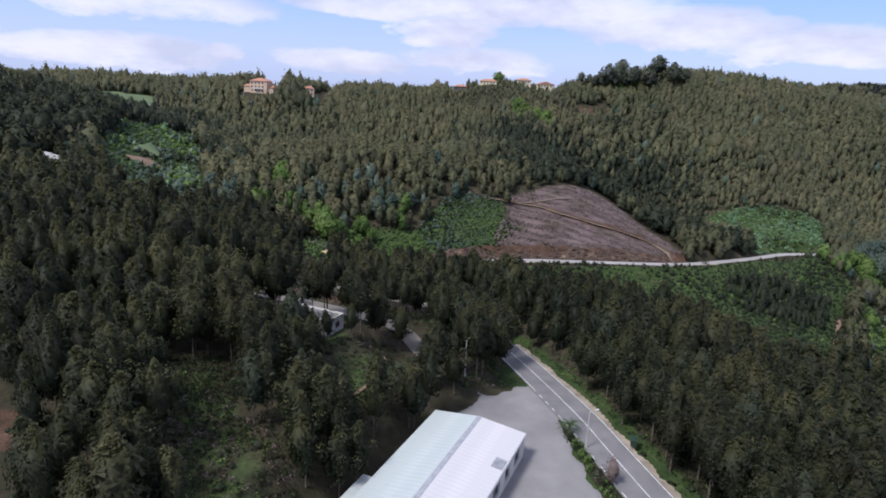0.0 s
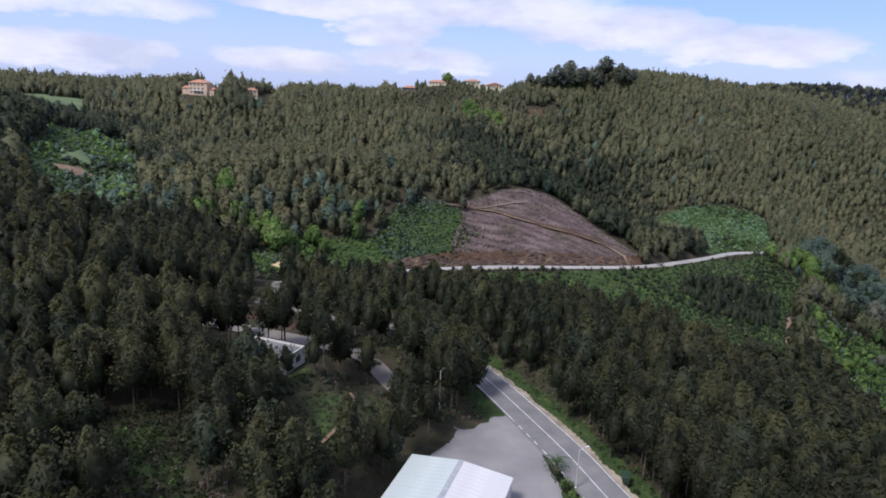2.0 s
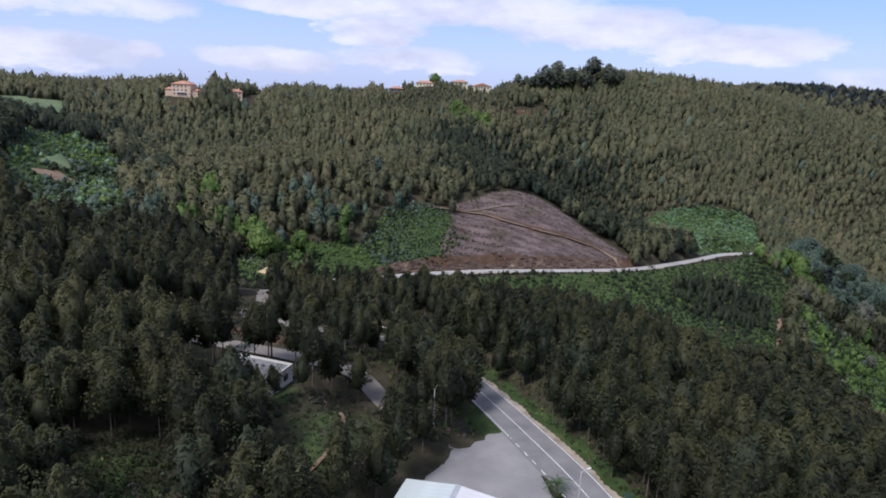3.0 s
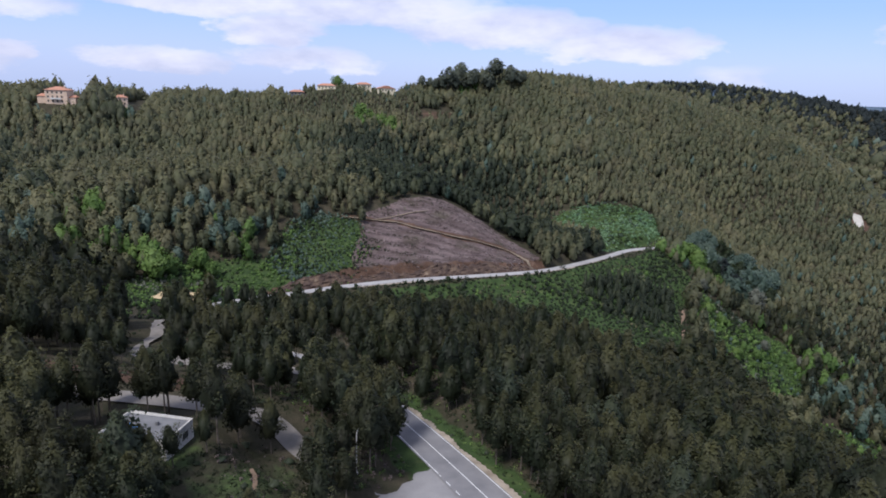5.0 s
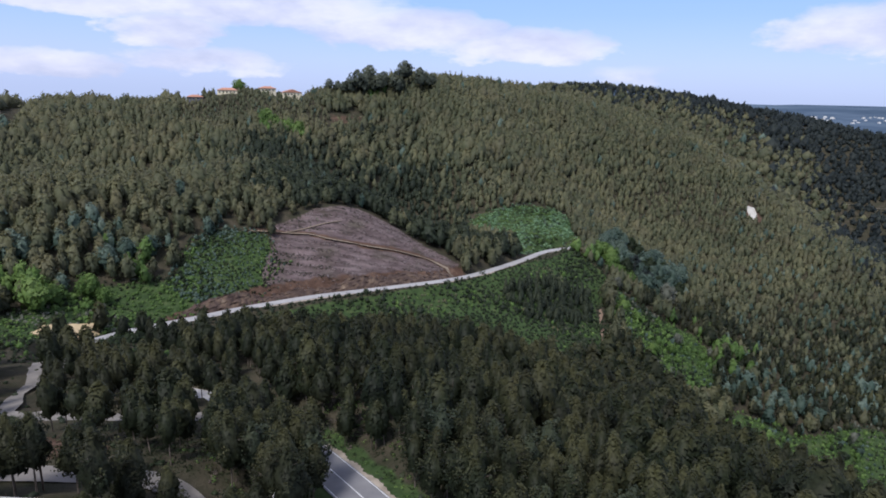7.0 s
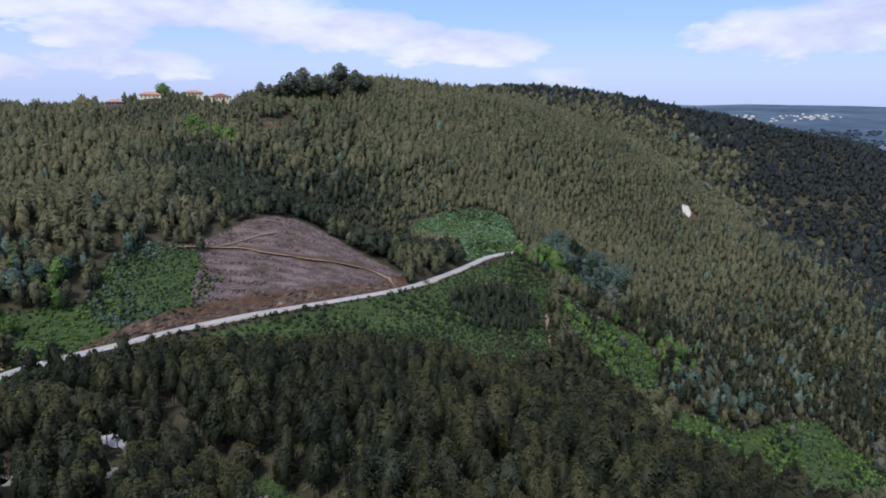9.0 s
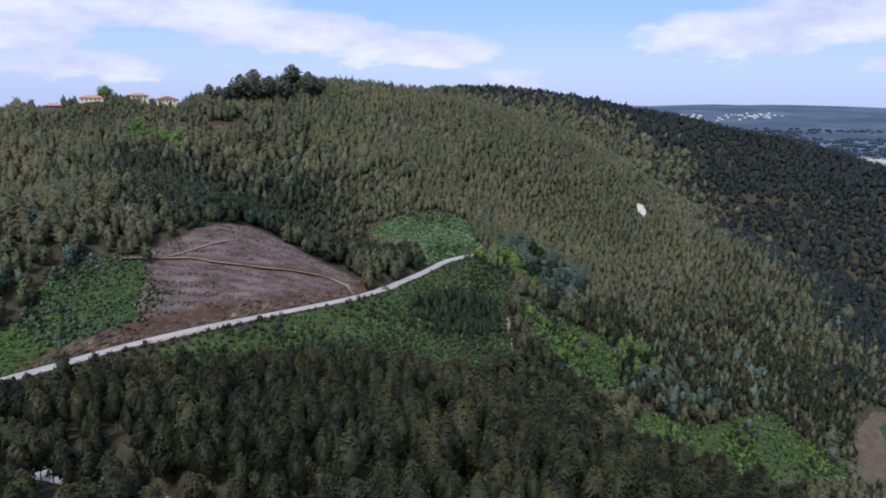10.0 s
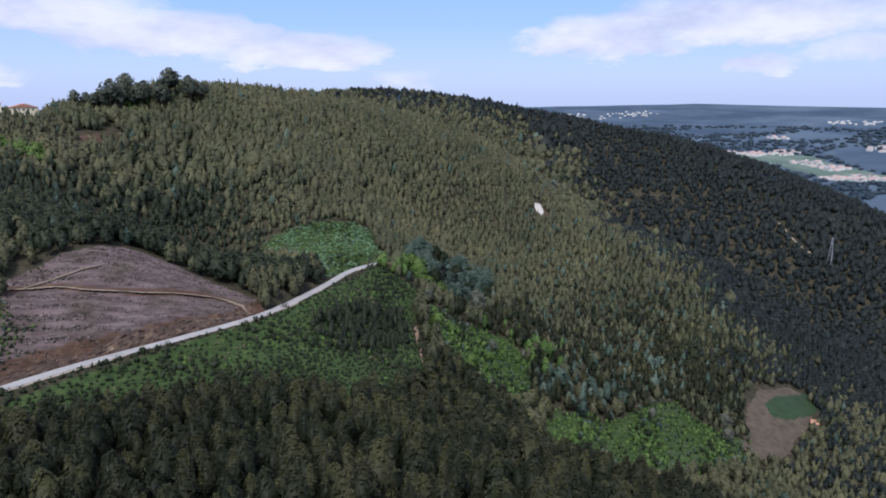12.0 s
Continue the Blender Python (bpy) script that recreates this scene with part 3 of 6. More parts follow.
# ---- plants ----
def tri_mesh(name, v, tint, mats, index=None):
    """A mesh of loose triangles from an array (n, 6, 3): three corners and the way the foliage faces at each."""
    v, face = v[:, :3].copy(), v[:, 3:].copy()
    back = (np.cross(v[:, 1] - v[:, 0], v[:, 2] - v[:, 0]) * face.sum(1)).sum(1) < 0
    v[back], face[back], tint[back] = v[back][:, [0, 2, 1]], face[back][:, [0, 2, 1]], tint[back][:, [0, 2, 1]]
    n = len(v)
    me = bpy.data.meshes.new(name)
    me.vertices.add(n * 3)
    me.vertices.foreach_set("co", v.reshape(-1).astype(np.float32))
    me.loops.add(n * 3)
    me.loops.foreach_set("vertex_index", np.arange(n * 3, dtype=np.int32))
    me.polygons.add(n)
    me.polygons.foreach_set("loop_start", np.arange(0, n * 3, 3, dtype=np.int32))
    for m in mats:
        me.materials.append(m)
    if index is not None:
        me.polygons.foreach_set("material_index", index.astype(np.int32))
    me.update(calc_edges=True)
    me.attributes.new("tint", "FLOAT", "POINT").data.foreach_set("value", tint.reshape(-1).astype(np.float32))
    me.attributes.new("custom_normal", "FLOAT_VECTOR", "POINT").data.foreach_set("vector", face.reshape(-1).astype(np.float32))
    return me


def unit(a):
    return a / (np.linalg.norm(a, axis=-1, keepdims=True) + 1e-9)


def clumps(rng, x, y, z, h, r, tone, n, size, low=0.3, shape=0.75, shell=0.7, rise=0.85, body=0.82, taper=1.6):
    """Crowns, n triangles each: an uneven leafy body with sprays standing out of it (body: its width, 0 for sprays alone), tapering upwards, or domed (shape above 0.84).
    Returns triangles with their facing, and tints."""
    k = len(x)
    dome = shape > 0.84
    phase = rng.random((k, 1, 2)) * 6.28
    lean = rng.normal(0, 0.04, (k, 1, 2)) * h[:, None, None]
    sides, levels = (5, (0.05, 0.5)) if n < 34 else (5, (0.05, 0.42, 0.78)) if n < 60 else (6, (0.04, 0.36, 0.72)) if n < 150 else (7, (0.03, 0.28, 0.56, 0.82))

    def spot(u, ang, depth):
        """Places in the crown at heights u and angles ang, and the way it faces there."""
        lobes = 1 + 0.22 * np.sin(ang * 3 + u * 9 + phase[..., 0]) + 0.15 * np.sin(ang * 2 - u * 15 + phase[..., 1])
        if dome:
            prof = np.maximum(np.sin(np.pi * np.clip(0.10 + 0.88 * u ** shape, 0, 1)), 0.05) ** 0.75
        else:
            prof = np.minimum(1, (u / 0.30 + 0.25)) ** 0.7 * np.maximum(1.01 - u ** taper, 0.01) ** 0.66
        rad = r[:, None] * prof * lobes * depth
        c = np.stack([x[:, None] + rad * np.cos(ang) + lean[..., 0] * u, y[:, None] + rad * np.sin(ang) + lean[..., 1] * u, z[:, None] + h[:, None] * (low + (1 - low) * u)], -1)
        side = np.clip(rad / (r[:, None] + 1e-6), 0, 1)
        return c, unit(np.stack([np.cos(ang) * side, np.sin(ang) * side, 0.12 + 1.0 * (u - 0.25)], -1))

    # Tint by height: pale tips above, shade low in the crown painted in.
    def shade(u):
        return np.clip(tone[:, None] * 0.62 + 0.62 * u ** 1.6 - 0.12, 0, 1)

    # the body: rings of corners and a tip
    ring = []
    for q, level in enumerate(levels):
        for i in range(sides):
            ring.append((level, 6.283 * (i + 0.5 * (q % 2)) / sides))
    ring.append((0.93, 0.0))
    ru, ra = (np.repeat(np.array([p[j] for p in ring])[None], k, 0) for j in (0, 1))
    ru = np.clip(ru + rng.normal(0, 0.04, ru.shape) * (ru < 0.9), 0.01, 0.95)
    ra = ra + rng.normal(0, 0.18, ra.shape)
    bc, bf = spot(ru, ra, body * rng.uniform(0.8, 1.2, ru.shape))
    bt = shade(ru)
    tris = []
    for q in range(len(levels) - 1):
        for i in range(sides):
            a, b, c, d = q * sides + i, q * sides + (i + 1) % sides, (q + 1) * sides + i, (q + 1) * sides + (i + 1) % sides
            tris += [(a, b, c), (b, d, c)]
    last = (len(levels) - 1) * sides
    tris += [(last + i, last + (i + 1) % sides, len(ring) - 1) for i in range(sides)]
    tris = np.array(tris if body else [], int).reshape(-1, 3)
    core, core_tint = np.concatenate([bc[:, tris], bf[:, tris]], 2), bt[:, tris]
    # the sprays
    m = n - len(tris)
    u = rng.random((k, m)) ** (0.9 if dome else rise)
    c, out = spot(u, rng.random((k, m)) * 2 * np.pi, shell + (1.08 - shell) * rng.random((k, m)))
    nrm = unit(out + rng.normal(0, 0.45, (k, m, 3)))
    along = rng.normal(0, 1, (k, m, 3)) * (0.8 if dome else 0.5)
    along[..., 2] += 0.2 if dome else 0.8
    t2 = unit(np.cross(nrm, along))
    t1 = np.cross(t2, nrm)
    s = size * (0.55 + 0.9 * rng.random((k, m, 1))) * np.clip(r[:, None, None] / 2.4, 0.5, 1.8) * (1.25 - 0.5 * u[..., None])
    long, wide = (1.0, 0.75) if dome else (1.25, 0.50)
    face = unit(0.85 * out + 0.3 * nrm)
    v = np.stack([c + s * long * t1, c - s * long * 0.6 * t1 + s * wide * t2, c - s * long * 0.6 * t1 - s * wide * t2, face, face, face], 2)
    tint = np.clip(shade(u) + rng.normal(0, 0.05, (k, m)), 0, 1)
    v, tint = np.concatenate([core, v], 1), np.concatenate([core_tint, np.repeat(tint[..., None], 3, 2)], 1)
    return v.reshape(-1, 6, 3), tint.reshape(-1, 3)


def stems(rng, x, y, z, h, width):
    """Three-sided tapered stems, six triangles each, with the way each side faces."""
    k = len(x)
    lean = rng.normal(0, 0.035, (k, 2))
    a = rng.random(k) * 6
    out = []
    base = [np.stack([x + width * np.cos(a + q), y + width * np.sin(a + q), z - 0.4], -1) for q in (0, 2.09, 4.19)]
    top = [np.stack([x + lean[:, 0] * h + 0.4 * width * np.cos(a + q), y + lean[:, 1] * h + 0.4 * width * np.sin(a + q), z + h * 0.75], -1) for q in (0, 2.09, 4.19)]
    for i in range(3):
        j = (i + 1) % 3
        q = a + 1.045 + i * 2.09
        face = np.stack([np.cos(q), np.sin(q), np.zeros(k)], -1)
        out += [np.stack([base[i], base[j], top[j], face, face, face], 1), np.stack([base[i], top[j], top[i], face, face, face], 1)]
    return np.concatenate(out)


def scatter(rng, lo, hi, step, jitter=0.52):
    gx, gy = np.meshgrid(np.arange(lo[0], hi[0], step), np.arange(lo[1], hi[1], step), indexing="ij")
    gx[:, ::2] += step * 0.5
    x = gx.ravel() + rng.uniform(-jitter, jitter, gx.size) * step
    y = gy.ravel() + rng.uniform(-jitter, jitter, gx.size) * step
    return x, y


def clear_of(x, y, margin=1.0):
    """Places free of roads, yards, houses and the openings in the wood."""
    ok = np.ones(len(x), bool)
    for (line, half), extra in zip(ROADS, (3.0, np.where(y < 262, 0.2, np.where((x > -20) & (x < 240), np.where((x > 140) & (y > np.interp(x, [140, 158, 195, 228, 258], [352, 361, 386, 410, 421])), np.where(x > 200, 6.0, 2.6), 13.0), 3.5)), np.where((x > -17) & (x < 0), 2.6, 1.2))):
        ok &= edge_distance(line, x, y)[0] > half + extra
    ok &= poly_distance(LOT, x, y) > 2.5
    ok &= np.hypot(x - HOUSE_PAD[0], y - HOUSE_PAD[1]) > 9.5
    uneven = 1.8 * np.sin(x / 2.9 + 2 * np.sin(y / 5.1)) * np.cos(y / 3.7) + 1.5 * np.sin(x / 7.7 + y / 9.3)
    for poly in OPEN:
        ok &= poly_distance(poly, x, y) + uneven > margin
    for line in FAR_TRACKS:
        ok &= edge_distance(line, x, y)[0] > 5.5
    for hx, hy, r in HOUSE_PLOTS:
        ok &= ~((np.abs(x - hx) < r) & (y > hy - (12 if hy > 600 else 17 if hy > 500 else 34)) & (y < hy + (130 if hy > 500 else 18)))
    return ok


DIP = [(-85, 250), (-70, 285), (-45, 272), (-10, 300), (10, 290), (0, 258), (-25, 240), (-60, 234)]
OPEN.append(DIP)
BLUE_CLUMP = [(270, 412), (284, 424), (306, 436), (338, 436), (346, 404), (326, 380), (306, 368), (286, 378), (264, 392)]
OPEN.append(BLUE_CLUMP)
FAR_TRACKS = [spline([(x, y, 0) for x, y in line], 6.0) for line in (
    [(796, 602), (827, 579), (857, 561), (880, 540)], [(948, 418), (920, 383), (910, 360)], [(230, 346), (222, 334), (212, 319), (204, 306)], [(742, 1000), (762, 967)],
    [(-46, 266), (-45, 240), (-43, 212), (-43, 191), (-38, 182), (-28, 179), (-14, 175), (2, 171)])]
HOUSE_PLOTS = [(-184, 282, 9), (-163, 552, 17), (-119, 566, 8), (8, 650, 8), (36, 652, 10), (74, 655, 8), (96, 656, 9)]


def wedge(x, y):
    """The stretch of land along the flight that is looked at: ahead and to the right."""
    a = np.degrees(np.arctan2(x - 2, y - 10))
    return (a > -42) & (a < 84)


def forest(name, lo, hi, step, keep, n, size, height, mats, label, seed, stem=0.0, species=None, low=0.3, radius=0.2, taper=1.6):
    rng = np.random.default_rng(seed)
    x, y = scatter(rng, lo, hi, step, 0.72)
    ok = wedge(x, y) & clear_of(x, y) & keep(x, y)
    x, y = x[ok], y[ok]
    z = ground_z(x, y)
    stand = 0.5 + 0.5 * np.sin(x / 61 + 2 * np.sin(y / 83)) * np.cos(y / 57)
    h = rng.uniform(*height, len(x)) * np.exp(rng.normal(0, 0.13, len(x))) * (0.80 + 0.38 * stand) * np.where(rng.random(len(x)) < 0.04, 1.3, 1.0)
    h *= np.where((x < 118) & (x > -60) & (y > 585), np.where(x < -5, 1.1, 0.62), np.where((y > 540) & (x < 560), 1.35, 1.0))
    r = h * radius * rng.uniform(0.7, 1.35, len(x))
    tone = np.clip(rng.normal(0.45, 0.28, len(x)), 0, 1)
    sp = species(rng, x, y) if species else np.zeros(len(x), int)
    v, tint = clumps(rng, x, y, z, h, r, tone, n, size, low, taper=taper)
    index = np.repeat(sp, n)
    if stem:
        s = stems(rng, x, y, z, h, np.full(len(x), stem))
        v, tint, index = np.concatenate([v, s]), np.concatenate([tint, np.zeros((len(s), 3))]), np.concatenate([index, np.full(len(s), len(mats))])
    me = tri_mesh(name, v, tint, list(mats) + [M_BARK], index)
    return tagged(new(name, me), label, "forest", kind="stuff")


def blob(x, y, spots):
    w = np.zeros(len(x))
    for cx, cy, rx, ry in spots:
        w = np.maximum(w, np.exp(-((x - cx) / rx) ** 2 - ((y - cy) / ry) ** 2))
    return w


BLUE_SPOTS = [(-150, 345, 26, 34), (-122, 325, 34, 18), (330, 290, 40, 22), (300, 318, 22, 20), (-40, 352, 26, 22), (8, 378, 14, 10), (-80, 330, 30, 22), (318, 305, 34, 24), (345, 262, 26, 18), (420, 300, 24, 18)]
# Dark trees; those round the felled slope put cloud shade into leaf colour.
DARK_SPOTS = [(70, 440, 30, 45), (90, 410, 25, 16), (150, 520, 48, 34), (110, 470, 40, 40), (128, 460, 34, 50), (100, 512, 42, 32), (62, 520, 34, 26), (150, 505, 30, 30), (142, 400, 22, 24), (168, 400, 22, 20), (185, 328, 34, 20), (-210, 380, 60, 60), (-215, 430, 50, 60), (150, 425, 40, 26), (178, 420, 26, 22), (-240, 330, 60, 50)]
# Lower slopes whose cloud shade is put into the leaf colour.
SHADED_SPOTS = [(470, 290, 100, 60), (390, 310, 80, 50), (330, 350, 45, 40), (300, 300, 40, 30), (245, 316, 24, 26)]
LIME_SPOTS = [(-72, 322, 12, 9), (-30, 345, 10, 6), (-95, 320, 8, 8), (262, 404, 14, 10), (250, 350, 12, 16), (300, 325, 22, 12), (70, 568, 15, 9), (170, 640, 10, 7), (-95, 352, 10, 10)]


def species(rng, x, y):
    p = rng.random(len(x))
    sp = np.zeros(len(x), int)
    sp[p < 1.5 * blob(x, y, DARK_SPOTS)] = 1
    sp[p < 0.36 * blob(x, y, BLUE_SPOTS)] = 2
    sp[p < 0.9 * blob(x, y, LIME_SPOTS)] = 3
    sp[(p > 0.985) & (y > 300)] = 2
    sp[(p > 0.94) & (x > 300) & (y < 470)] = 2
    # Cloud shadow painted by leaf colour, blended over a wide edge.
    sp[rng.random(len(x)) < 1 - smooth(-110, 35, poly_distance(CLOUD_SHADE_SIDE, x, y) + ragged(x, y) * 0.8)] = 4
    # Near wood and lower slopes: cloud shade painted by the darker leaf.
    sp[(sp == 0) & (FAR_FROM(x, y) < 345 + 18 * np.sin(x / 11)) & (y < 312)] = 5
    sp[(sp == 0) & (rng.random(len(x)) < blob(x, y, SHADED_SPOTS))] = 5
    return sp


def single_stretch(x, y):
    """The stretch round the forecourt and along the road where trees stand as single things."""
    return (x > -52) & (x < 66) & (y < 150 - 0.25 * np.abs(x - 8)) & (y > 66)


MIX = (M_EUCA, M_DARK, M_BLUE, M_LIME, M_RIDGE_SHADED, M_EUCA_SHADED)
SHADED_MIX = (M_EUCA_SHADED, M_DARK, M_BLUE, M_LIME, M_RIDGE_SHADED, M_EUCA_SHADED)


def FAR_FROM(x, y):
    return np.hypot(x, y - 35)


def ragged(x, y):
    """An uneven border between two woods, and for the edge of the painted cloud shade."""
    return 26 * np.sin(x / 29 + 2 * np.sin(y / 23)) + 22 * np.sin(x * 1.7 + y * 2.3)


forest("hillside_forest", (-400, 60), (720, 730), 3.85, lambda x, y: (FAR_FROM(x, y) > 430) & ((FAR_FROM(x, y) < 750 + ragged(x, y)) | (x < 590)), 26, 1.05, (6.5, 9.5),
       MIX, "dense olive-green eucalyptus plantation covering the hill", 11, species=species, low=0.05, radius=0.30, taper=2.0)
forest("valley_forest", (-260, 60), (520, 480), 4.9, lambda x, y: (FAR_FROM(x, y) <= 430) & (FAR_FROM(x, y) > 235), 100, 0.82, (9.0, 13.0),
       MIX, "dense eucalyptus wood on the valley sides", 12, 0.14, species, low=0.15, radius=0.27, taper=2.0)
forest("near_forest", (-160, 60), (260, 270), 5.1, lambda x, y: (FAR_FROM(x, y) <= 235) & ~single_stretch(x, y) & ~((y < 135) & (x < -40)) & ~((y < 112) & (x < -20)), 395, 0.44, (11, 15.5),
       SHADED_MIX, "tall eucalyptus trees standing close together on the slope", 13, 0.15, species, low=0.30, radius=0.20)
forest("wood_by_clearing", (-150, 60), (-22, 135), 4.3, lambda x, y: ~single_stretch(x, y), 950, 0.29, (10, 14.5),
       SHADED_MIX, "dark eucalyptus trees round a small clearing", 15, 0.15, species, low=0.25, radius=0.2)
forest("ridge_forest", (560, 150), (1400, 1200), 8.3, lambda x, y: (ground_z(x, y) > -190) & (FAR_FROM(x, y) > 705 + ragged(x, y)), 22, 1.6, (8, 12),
       MIX, "wood covering the distant ridge, cloud shade painted into its leaves", 14, species=species, radius=0.52, low=0.02, taper=1.6)


# ---- helpers for built things ----
def part(name, bm, mat, parent, label=""):
    """Links a bmesh as one mesh object under a thing or a part."""
    me = bpy.data.meshes.new(name)
    bm.to_mesh(me)
    bm.free()
    me.materials.append(mat)
    ob = new(name, me)
    ob.parent = parent
    return tagged(ob, label)


def thing(name, m, label, category, group="", kind=""):
    ob = new(name)
    ob.matrix_basis = m
    return tagged(ob, label, category, group, kind)


def box(bm, lo, hi, bevel=0.0):
    x0, y0, z0 = lo
    x1, y1, z1 = hi
    v = [bm.verts.new(p) for p in ((x0, y0, z0), (x1, y0, z0), (x1, y1, z0), (x0, y1, z0), (x0, y0, z1), (x1, y0, z1), (x1, y1, z1), (x0, y1, z1))]
    fs = [bm.faces.new([v[i] for i in q]) for q in ((3, 2, 1, 0), (4, 5, 6, 7), (0, 1, 5, 4), (1, 2, 6, 5), (2, 3, 7, 6), (3, 0, 4, 7))]
    if bevel:
        es = {e for f in fs for e in f.edges}
        bmesh.ops.bevel(bm, geom=list(es), offset=bevel, segments=1, affect="EDGES")
    return bm


def boxes(*pairs, bevel=0.0):
    bm = bmesh.new()
    for lo, hi in pairs:
        box(bm, lo, hi, bevel)
    return bm


def tube(bm, pts, radii, sides=8):
    """A tapered round tube through the points."""
    rings = []
    for k, (p, r) in enumerate(zip(pts, radii)):
        p = Vector(p)
        d = (Vector(pts[min(k + 1, len(pts) - 1)]) - Vector(pts[max(k - 1, 0)])).normalized()
        a = d.orthogonal().normalized()
        b = d.cross(a)
        rings.append([bm.verts.new(p + r * (math.cos(q) * a + math.sin(q) * b)) for q in (2 * math.pi * i / sides for i in range(sides))])
    for ra, rb in zip(rings, rings[1:]):
        for i in range(sides):
            j = (i + 1) % sides
            bm.faces.new((ra[i], ra[j], rb[j], rb[i]))
    bm.faces.new(rings[0][::-1])
    bm.faces.new(rings[-1])
    return bm


def gable(bm, x0, x1, y0, y1, z, rise):
    """A closed pitched roof block with its ridge along y."""
    xm = (x0 + x1) / 2
    v = [bm.verts.new(p) for p in ((x0, y0, z), (x1, y0, z), (xm, y0, z + rise), (x0, y1, z), (x1, y1, z), (xm, y1, z + rise))]
    for q in ((0, 1, 2), (5, 4, 3), (0, 3, 4, 1), (1, 4, 5, 2), (2, 5, 3, 0)):
        bm.faces.new([v[i] for i in q])
    return bm


def hip(bm, x0, x1, y0, y1, z, rise, run):
    """A hipped roof block."""
    ym = (y0 + y1) / 2
    v = [bm.verts.new(p) for p in ((x0, y0, z), (x1, y0, z), (x1, y1, z), (x0, y1, z), (x0 + run, ym, z + rise), (x1 - run, ym, z + rise))]
    for q in ((3, 2, 1, 0), (0, 1, 5, 4), (1, 2, 5), (2, 3, 4, 5), (3, 0, 4)):
        bm.faces.new([v[i] for i in q])
    return bm


def wall_with_openings(length, low, high, thick, openings):
    """A wall along x from 0 to length with real openings (x0, x1, z0, z1), as piers, sills and lintels."""
    bm = bmesh.new()
    x = 0.0
    for a, b, z0, z1 in sorted(openings):
        box(bm, (x, 0, low), (a, thick, high))
        if z0 > low + 0.01:
            box(bm, (a, 0, low), (b, thick, z0))
        box(bm, (a, 0, z1), (b, thick, high))
        x = b
    box(bm, (x, 0, low), (length, thick, high))
    return bm


def place(ob, x, y, z, rz=0.0):
    ob.matrix_basis = pose(x, y, z, 0, 0, rz)
    return ob


def window(parent, x, y, z0, z1, width, rz, name="window", mullions=1):
    """A window: frame, dark pane and sill, set back in its wall."""
    w = bmesh.new()
    f = 0.09
    box(w, (0, -0.06, z0), (width, 0.06, z0 + f))
    box(w, (0, -0.06, z1 - f), (width, 0.06, z1))
    for i in range(mullions + 2):
        c = i * (width - f) / (mullions + 1)
        box(w, (c, -0.05, z0 + f), (c + f, 0.05, z1 - f))
    frame_ob = part(name, w, M_STEEL, parent)
    place(frame_ob, x, y, 0, rz)
    part("pane", boxes(((f, -0.012, z0 + f), (width - f, 0.012, z1 - f))), M_DARKHOLE, frame_ob)
    part("sill", boxes(((-0.08, -0.16, z0 - 0.10), (width + 0.08, 0.03, z0 - 0.003))), M_WHITE, frame_ob)
    return frame_ob


